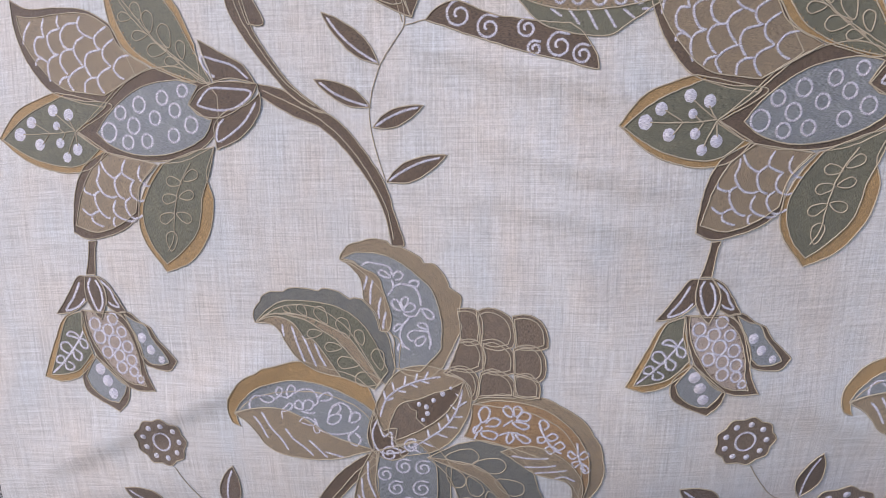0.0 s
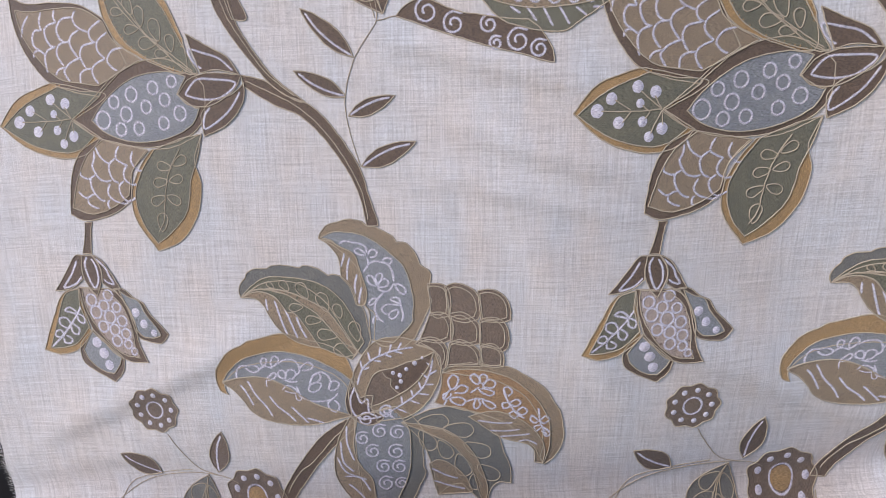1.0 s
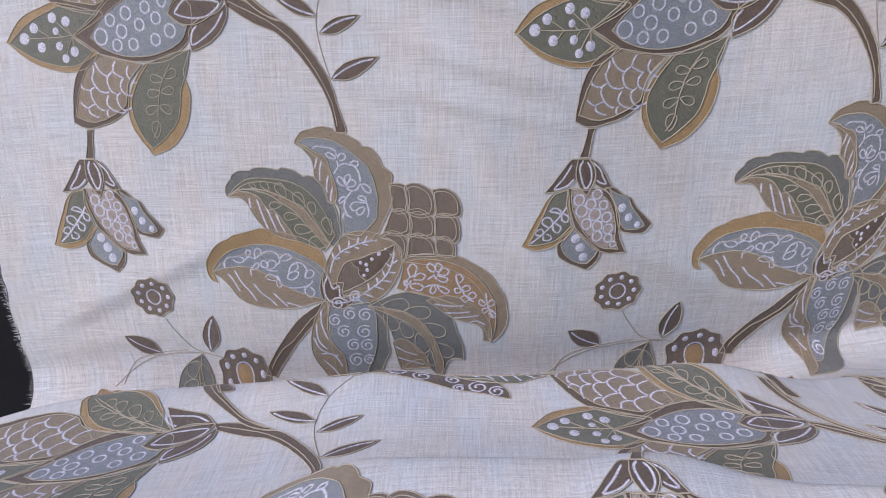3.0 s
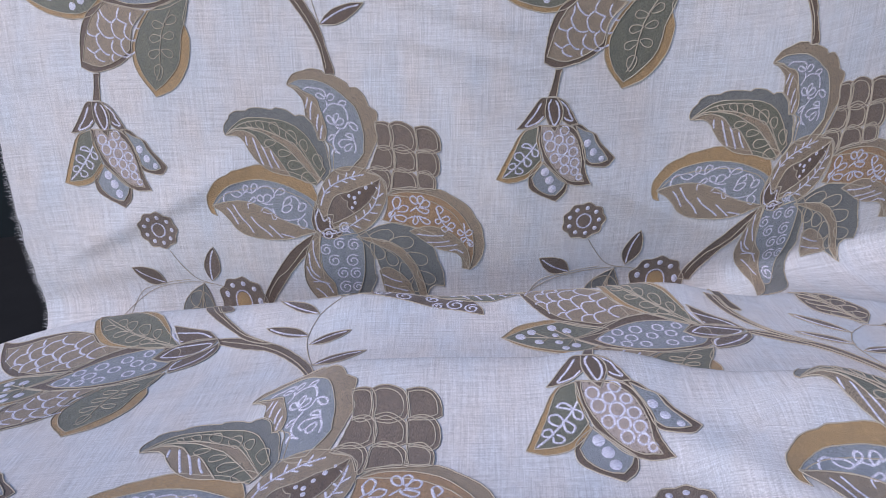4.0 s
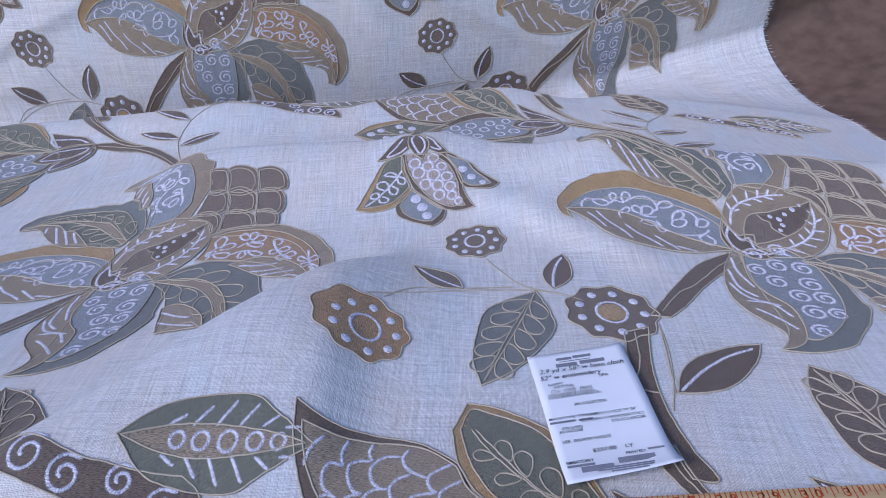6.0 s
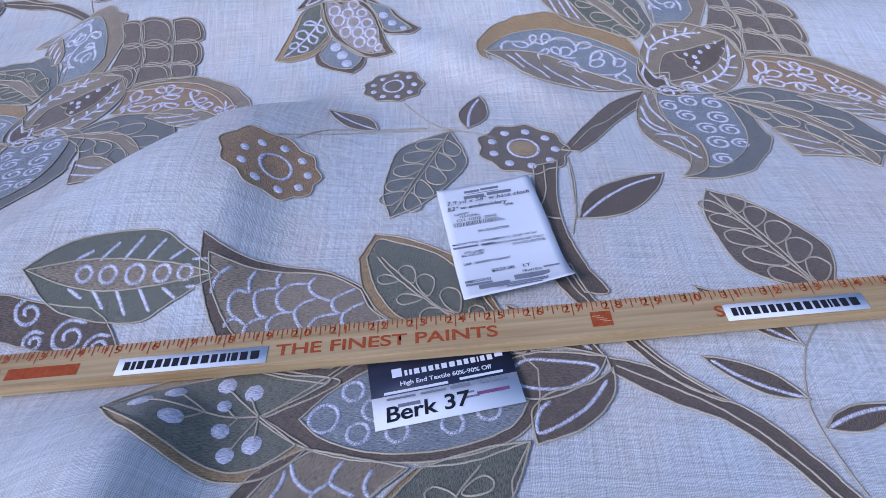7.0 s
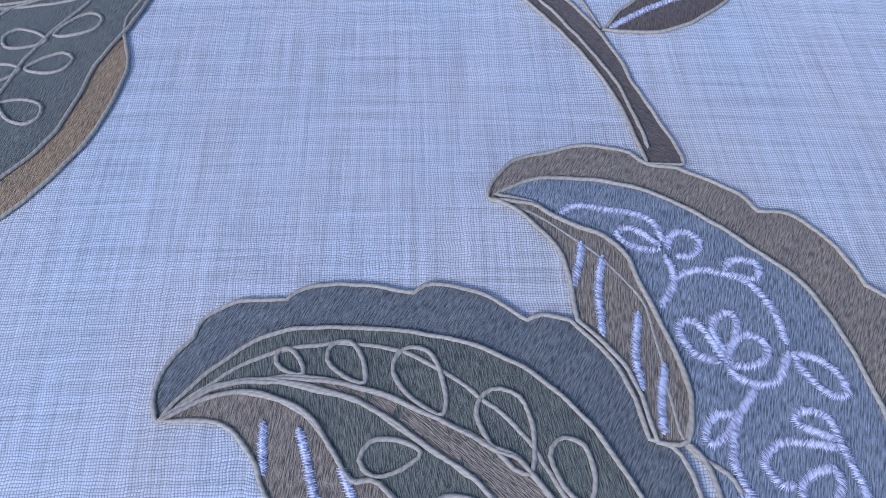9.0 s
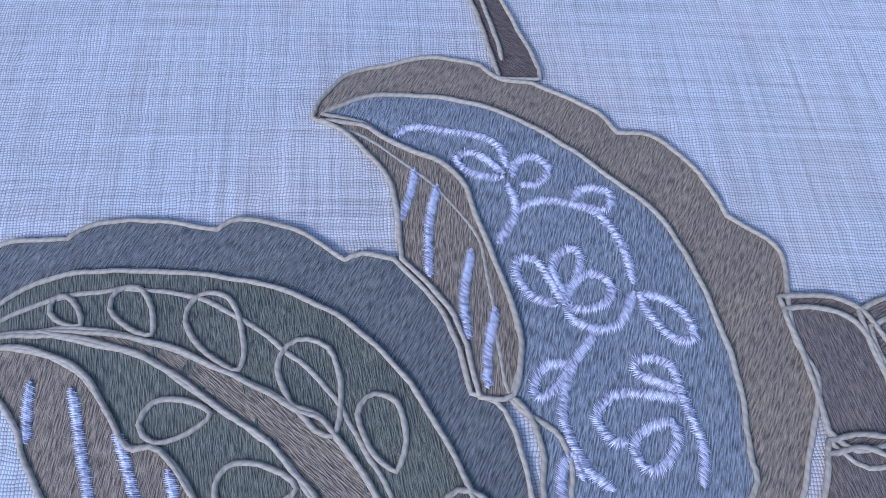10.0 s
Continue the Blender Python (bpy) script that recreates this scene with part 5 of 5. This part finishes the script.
# ---- print on paper and wood
def letters(name, text, size, material, parent, m, width=None, font_shear=0.0):
    """Printed words as a thin mesh, centred at a pose; width squeezes them to fit."""
    cu_ = bpy.data.curves.new(name, "FONT")
    cu_.body, cu_.size, cu_.align_x, cu_.align_y, cu_.shear, cu_.offset = text, size, "CENTER", "CENTER", font_shear, size * (0.004 if material in (INK, GREY_INK) else 0.018)
    tmp = new("inscription", cu_)
    bpy.context.view_layer.update()
    me = bpy.data.meshes.new_from_object(tmp.evaluated_get(bpy.context.evaluated_depsgraph_get()))
    bpy.data.objects.remove(tmp)
    me.materials.clear()
    me.materials.append(material)
    xs = [v.co.x for v in me.vertices]
    if width and xs:
        k = width / (max(xs) - min(xs))
        for v in me.vertices:
            v.co.x *= k
    ob = new(name, me)
    ob.parent = parent
    ob.matrix_basis = m
    return ob


def bars(name, boxes, material, parent, z):
    """Flat printed bars: (x, y, width, height) each, in the parent's plane."""
    v, f = [], []
    for x, y, w, h in boxes:
        k = len(v)
        v += [(x - w / 2, y - h / 2, z), (x + w / 2, y - h / 2, z), (x + w / 2, y + h / 2, z), (x - w / 2, y + h / 2, z)]
        f.append((k, k + 1, k + 2, k + 3))
    return shape(name, v, f, material, None, parent, flat=True)


def each_bar(boxes, material, parent, z):
    for box in boxes:
        bars("name_bar", [box], material, parent, z)


def sheet(name, w, h, curl, material, parent=None, nx=8, ny=20, y_lo=None, y_hi=None, z=0.0, thick=0.0003):
    """A thin sheet, w by h about its centre, with a curl given as a height over (x, y)."""
    y_lo, y_hi = -h / 2 if y_lo is None else y_lo, h / 2 if y_hi is None else y_hi
    gx, gy = np.meshgrid(np.linspace(-w / 2, w / 2, nx + 1), np.linspace(y_lo, y_hi, ny + 1))
    gz = np.array([curl(a, b) for a, b in zip(gx.ravel(), gy.ravel())]) + z
    top = np.stack([gx.ravel(), gy.ravel(), gz + thick], -1)
    bot = np.stack([gx.ravel(), gy.ravel(), gz], -1)
    n = len(top)
    g = np.arange(n).reshape(ny + 1, nx + 1)
    quad = np.stack([g[:-1, :-1], g[:-1, 1:], g[1:, 1:], g[1:, :-1]], -1).reshape(-1, 4)
    edge = list(g[0, :]) + list(g[1:, -1]) + list(g[-1, -2::-1]) + list(g[-2:0:-1, 0])
    side = [(int(edge[k]), int(edge[k - 1]), int(edge[k - 1]) + n, int(edge[k]) + n) for k in range(len(edge))]
    return shape(name, np.concatenate([top, bot]), quad.tolist() + (quad + n)[:, ::-1].tolist() + side, material, None, parent)


# ---- yardstick
INCH = 0.0243
stick = tagged(new("yardstick"), "varnished wooden yardstick with orange print lying on the cloth", "ruler")
stick.matrix_basis = pose(0.0374, 0.1286, 0.0042, 0, 0, 0.61)
SW, ST, SL = 0.0297, 0.0076, 35.8 * INCH
bm = bmesh.new()
bmesh.ops.create_cube(bm, size=1.0)
for v in bm.verts:
    v.co = Vector(((v.co.x + 0.5) * SL, v.co.y * SW, (v.co.z + 0.5) * ST))
bmesh.ops.bevel(bm, geom=bm.edges[:], offset=0.0007, segments=2, affect="EDGES")
me = bpy.data.meshes.new("stick")
bm.to_mesh(me)
bm.free()
me.materials.append(PINE)
body = new("stick", me)
body.parent = stick
ticks = []
for k in range(1, 35 * 8 + 7):
    h = 0.0108 if k % 8 == 0 else 0.0080 if k % 4 == 0 else 0.0066 if k % 2 == 0 else 0.0050
    ticks.append((k * INCH / 8, SW / 2 - 0.0006 - h / 2, 0.0007, h))
marks = bars("tick_scale", ticks, ORANGE_INK, stick, ST + 0.0002)
marks["kind"] = "stuff"
for k in range(1, 36):
    for d, digit in enumerate(str(k)):
        letters("number", digit, 0.0086, ORANGE_INK, stick, pose(k * INCH + ((d - 0.5) * 0.0078 if k > 9 else -0.0039), 0.0092, ST + 0.0002))
letters("inscription", "THE FINEST PAINTS", 0.0130, ORANGE_INK, stick, pose(0.0055 + 22 * INCH, -0.0040, ST + 0.0002), 0.137)
# the maker's name, as plain bars
each_bar([(x, -0.0040, w, 0.0092) for x, w in ((10.1 * INCH, 0.022), (11.5 * INCH, 0.034), (13.35 * INCH, 0.046))], ORANGE_INK, stick, ST + 0.0002)
badge = bars("badge", [(0.1375 + 22 * INCH, -0.0013, 0.0125, 0.0125)], ORANGE_INK, stick, ST + 0.0002)
for k in range(4):
    bars("badge_stripe", [(0.1375 + 22 * INCH - 0.003 + 0.002 * k, -0.0013 + 0.0016 * (1.5 - k), 0.0048, 0.0007)], PINE, badge, ST + 0.0004)
letters("inscription", "S", 0.0130, ORANGE_INK, stick, pose(30.55 * INCH, -0.0045, ST + 0.0002))
letters("inscription", "Made in China", 0.0032, GREY_INK, stick, pose(35.0 * INCH, -0.0055, ST + 0.0002), 0.017)
for x, w in ((-0.1150 + 22 * INCH, 0.094), (0.2520 + 22 * INCH, 0.083)):
    st_ = sheet("sticker", w, 0.0138, lambda a, b: 0.0, PAPER, stick, 2, 2, thick=0.0002)
    st_.matrix_basis = pose(x, -0.0060, ST + 0.0003)
    row, at = [], -w * 0.46
    for k, part_w in enumerate((5, 3, 5, 6, 5, 5, 5, 6, 6, 6, 5, 5, 2, 5, 6, 7)):
        step = w * 0.92 / 82 * part_w
        row.append((at + step / 2, 0.0, step * 0.72, 0.0068))
        at += step
    each_bar(row, INK, st_, 0.0004)

# ---- price tag
tag = tagged(new("price_tag"), "white paper fabric tag with printed lines and handwriting", "tag")
tag.matrix_basis = pose(0.6548, 0.2336, 0.0052, 0, 0, 7.2)
TW, TH = 0.0735, 0.132


def tag_curl(x, y):
    k = max(0.0, (-y - 0.035) / 0.031)
    return 0.011 * k * k * (0.55 + 6.0 * x) + 0.0012 * max(0.0, x / 0.03)**2 + 0.0006 * math.sin(70 * y)


sheet("paper", TW, TH, tag_curl, PAPER, tag, 12, 30)


def on_tag(name, text, size, x, y, width=None, material=INK, shear=0.0):
    z = max(tag_curl(x + d * (width or 0.02) / 2, y + e * size / 2) for d in (-1, 0, 1) for e in (-1, 1)) + 0.0006
    return letters(name, text, size, material, tag, pose(x, y, z), width, shear)


def tag_bars(boxes, material=INK):
    for x, y, w, h in boxes:
        z = max(tag_curl(x + d * w / 2, y) for d in (-1, 0, 1)) + 0.0006
        bars("name_bar", [(x, y, w, h)], material, tag, z)


tag_bars([(-0.010, 0.0575, 0.012, 0.0030), (0.004, 0.0580, 0.014, 0.0030), (-0.002, 0.0540, 0.024, 0.0008), (-0.0095, 0.0500, 0.016, 0.0040), (0.010, 0.0500, 0.019, 0.0038)], GREY_INK)
on_tag("handwriting", '2.9 yd x 58" w base cloth', 0.0065, 0.000, 0.0432, 0.064, INK, 0.25)
on_tag("handwriting", '52" w embroidery', 0.0065, -0.010, 0.0368, 0.046, INK, 0.25)
for text, size, x, y, w in (("SPA", 0.0042, 0.014, 0.0318, 0.007), ("HAPPY", 0.0042, -0.0225, 0.0290, 0.011), ("NATURAL", 0.0042, -0.017, 0.0258, 0.015),
                            ("CH  0205  0642", 0.0046, -0.0125, 0.0215, 0.030), ("SPA COLLECTION", 0.0040, -0.003, 0.0060, 0.023),
                            ("MATCH TYPE: STRAIGHT", 0.0034, -0.018, -0.0050, 0.034), ('REPEAT L: 30.25  W: 26"', 0.0034, 0.010, -0.0062, 0.032),
                            ("SUPPLIERS WAREHOUSE ITALY", 0.0034, 0.008, -0.0112, 0.044), ("67% LINEN", 0.0034, -0.021, -0.0148, 0.014),
                            ("6% VISCOSE", 0.0034, -0.0225, -0.0178, 0.016), ("27% POLYESTER", 0.0036, 0.018, -0.0150, 0.024),
                            ("USE:  DRAPERY WEIGHT", 0.0038, -0.014, -0.0270, 0.033), ("$237.00    LY", 0.0044, 0.000, -0.0385, 0.027),
                            ("PRINTED:", 0.0032, 0.013, -0.0458, 0.013), ("EMBROIDERY", 0.0036, -0.024, -0.0470, 0.018)):
    on_tag("inscription", text, size, x, y, w)
code, at = [], -0.0305
rng_code = random.Random(4)
while at < 0.0165:
    w = rng_code.choice((0.0004, 0.0007, 0.0010))
    code.append((at + w / 2, 0.0170, w, 0.0052))
    at += w + rng_code.choice((0.0004, 0.0006, 0.0009))
bars("barcode", code, INK, tag, 0.0009)
tag_bars([(-0.026, -0.0085, 0.018, 0.0020), (-0.010, -0.0087, 0.010, 0.0020), (-0.024, -0.0504, 0.018, 0.0020), (-0.0145, -0.0555, 0.021, 0.0046), (0.0115, -0.0525, 0.024, 0.0046),
          (0.004, -0.0588, 0.034, 0.0012), (0.002, -0.0610, 0.036, 0.0012), (0.004, -0.0632, 0.024, 0.0012), (0.0265, -0.0452, 0.011, 0.0016)], GREY_INK)

# ---- business card
card = tagged(new("business_card"), "navy and white business card with black handwriting, tucked under the yardstick", "card")
card.matrix_basis = pose(0.6115, 0.1010, 0.0038, 0, 0, 8.4)
CW, CH = 0.0862, 0.0508
white = sheet("white_half", CW, CH, lambda a, b: 0.0, PAPER, card, 2, 2, -CH / 2, -0.0025)
navy = sheet("navy_half", CW, CH, lambda a, b: 0.0, NAVY, card, 2, 2, -0.0025, CH / 2)
row, at = [], -0.030
for w in (0.0075, 0.0022, 0.0022, 0.004, 0.0036, 0.0036, 0.003, 0.0042, 0.0042, 0.0036, 0.0034, 0.0036, 0.0012, 0.0034, 0.004, 0.006):
    row.append((at + w / 2, 0.0125 + (0.0012 if w > 0.005 else 0), w * 0.8, 0.0068 if w > 0.007 else 0.0042))
    at += w + 0.0006
each_bar(row, PAPER, navy, 0.0006)
letters("inscription", "High End Textile 60%-90% Off", 0.0046, PAPER, navy, pose(0.002, 0.0048, 0.0006), 0.055)
each_bar([(-0.0165, -0.0008, 0.038, 0.0020), (0.0225, 0.0000, 0.026, 0.0020)], PAPER, navy, 0.0006)
letters("handwriting", "Berk 37", 0.0150, MARKER, white, pose(-0.0125, -0.0160, 0.0006, 0, 0, 2), 0.050, 0.12)
each_bar([(-0.026, -0.0052, 0.017, 0.0016), (-0.007, -0.0052, 0.015, 0.0016), (0.009, -0.0050, 0.012, 0.0024), (0.029, -0.0050, 0.016, 0.0024),
                   (-0.022, -0.0110, 0.013, 0.0026), (0.012, -0.0108, 0.008, 0.0014), (0.014, -0.0142, 0.009, 0.0014)], GREY_INK, white, 0.0005)
each_bar([(0.027, -0.0130, 0.019, 0.0024)], PURPLE_INK, white, 0.0005)

# ---- the embroidery laid on the cloth
for item in PATTERN:
    if item["line"] is not None:
        item["fill"] = filled(item["line"])
for j in (1, 0, -1, -2):
    for i in (0, 1):
        for rank, item in enumerate(PATTERN):
            every = np.concatenate([l for l, _ in item["cords"]]) if item["cords"] else item["line"]
            ulo, uhi = every[:, 0].min() / 100 + i * W, every[:, 0].max() / 100 + i * W
            vlo, vhi = every[:, 1].min() / 100 + j * L, every[:, 1].max() / 100 + j * L
            if ulo < EDGE_L or uhi > EDGE_R or vhi > FAR - 0.01 or vlo < NEAR + 0.01:
                continue
            top = 0.0004 + 0.0003 * item["level"] + 0.00005 * (rank % 5)
            if item["line"] is None:
                v_, f_, t_ = tube(item["cords"], i, j, 0.0006, 0.0005, 0.0003, 0.15)
                shape("twig", v_, f_, CORD, t_, cloth)
                continue
            p, faces, rim = item["fill"]
            c, s = math.cos(item["angle"]), math.sin(item["angle"])
            uv2 = np.stack([(p[:, 0] * c + p[:, 1] * s) / 100, (p[:, 1] * c - p[:, 0] * s) / 100], -1)
            field = shape(item["name"], lay(p, i, j, np.where(rim, top - 0.0002, top)), faces, item["material"], uv2, cloth)
            if item["cords"]:
                v_, f_, t_ = tube(item["cords"], i, j, 0.0007, 0.00065, top, 0.12)
                shape("cord", v_, f_, CORD, t_, field)
            for line in item["stitches"]:
                v_, f_, t_ = satin([line], [], i, j, top)
                shape("white_stitching", v_, f_, WHITE, t_, field)
            for spot in item["dots"]:
                v_, f_, t_ = satin([], [spot], i, j, top)
                shape("white_dot", v_, f_, WHITE, t_, field)
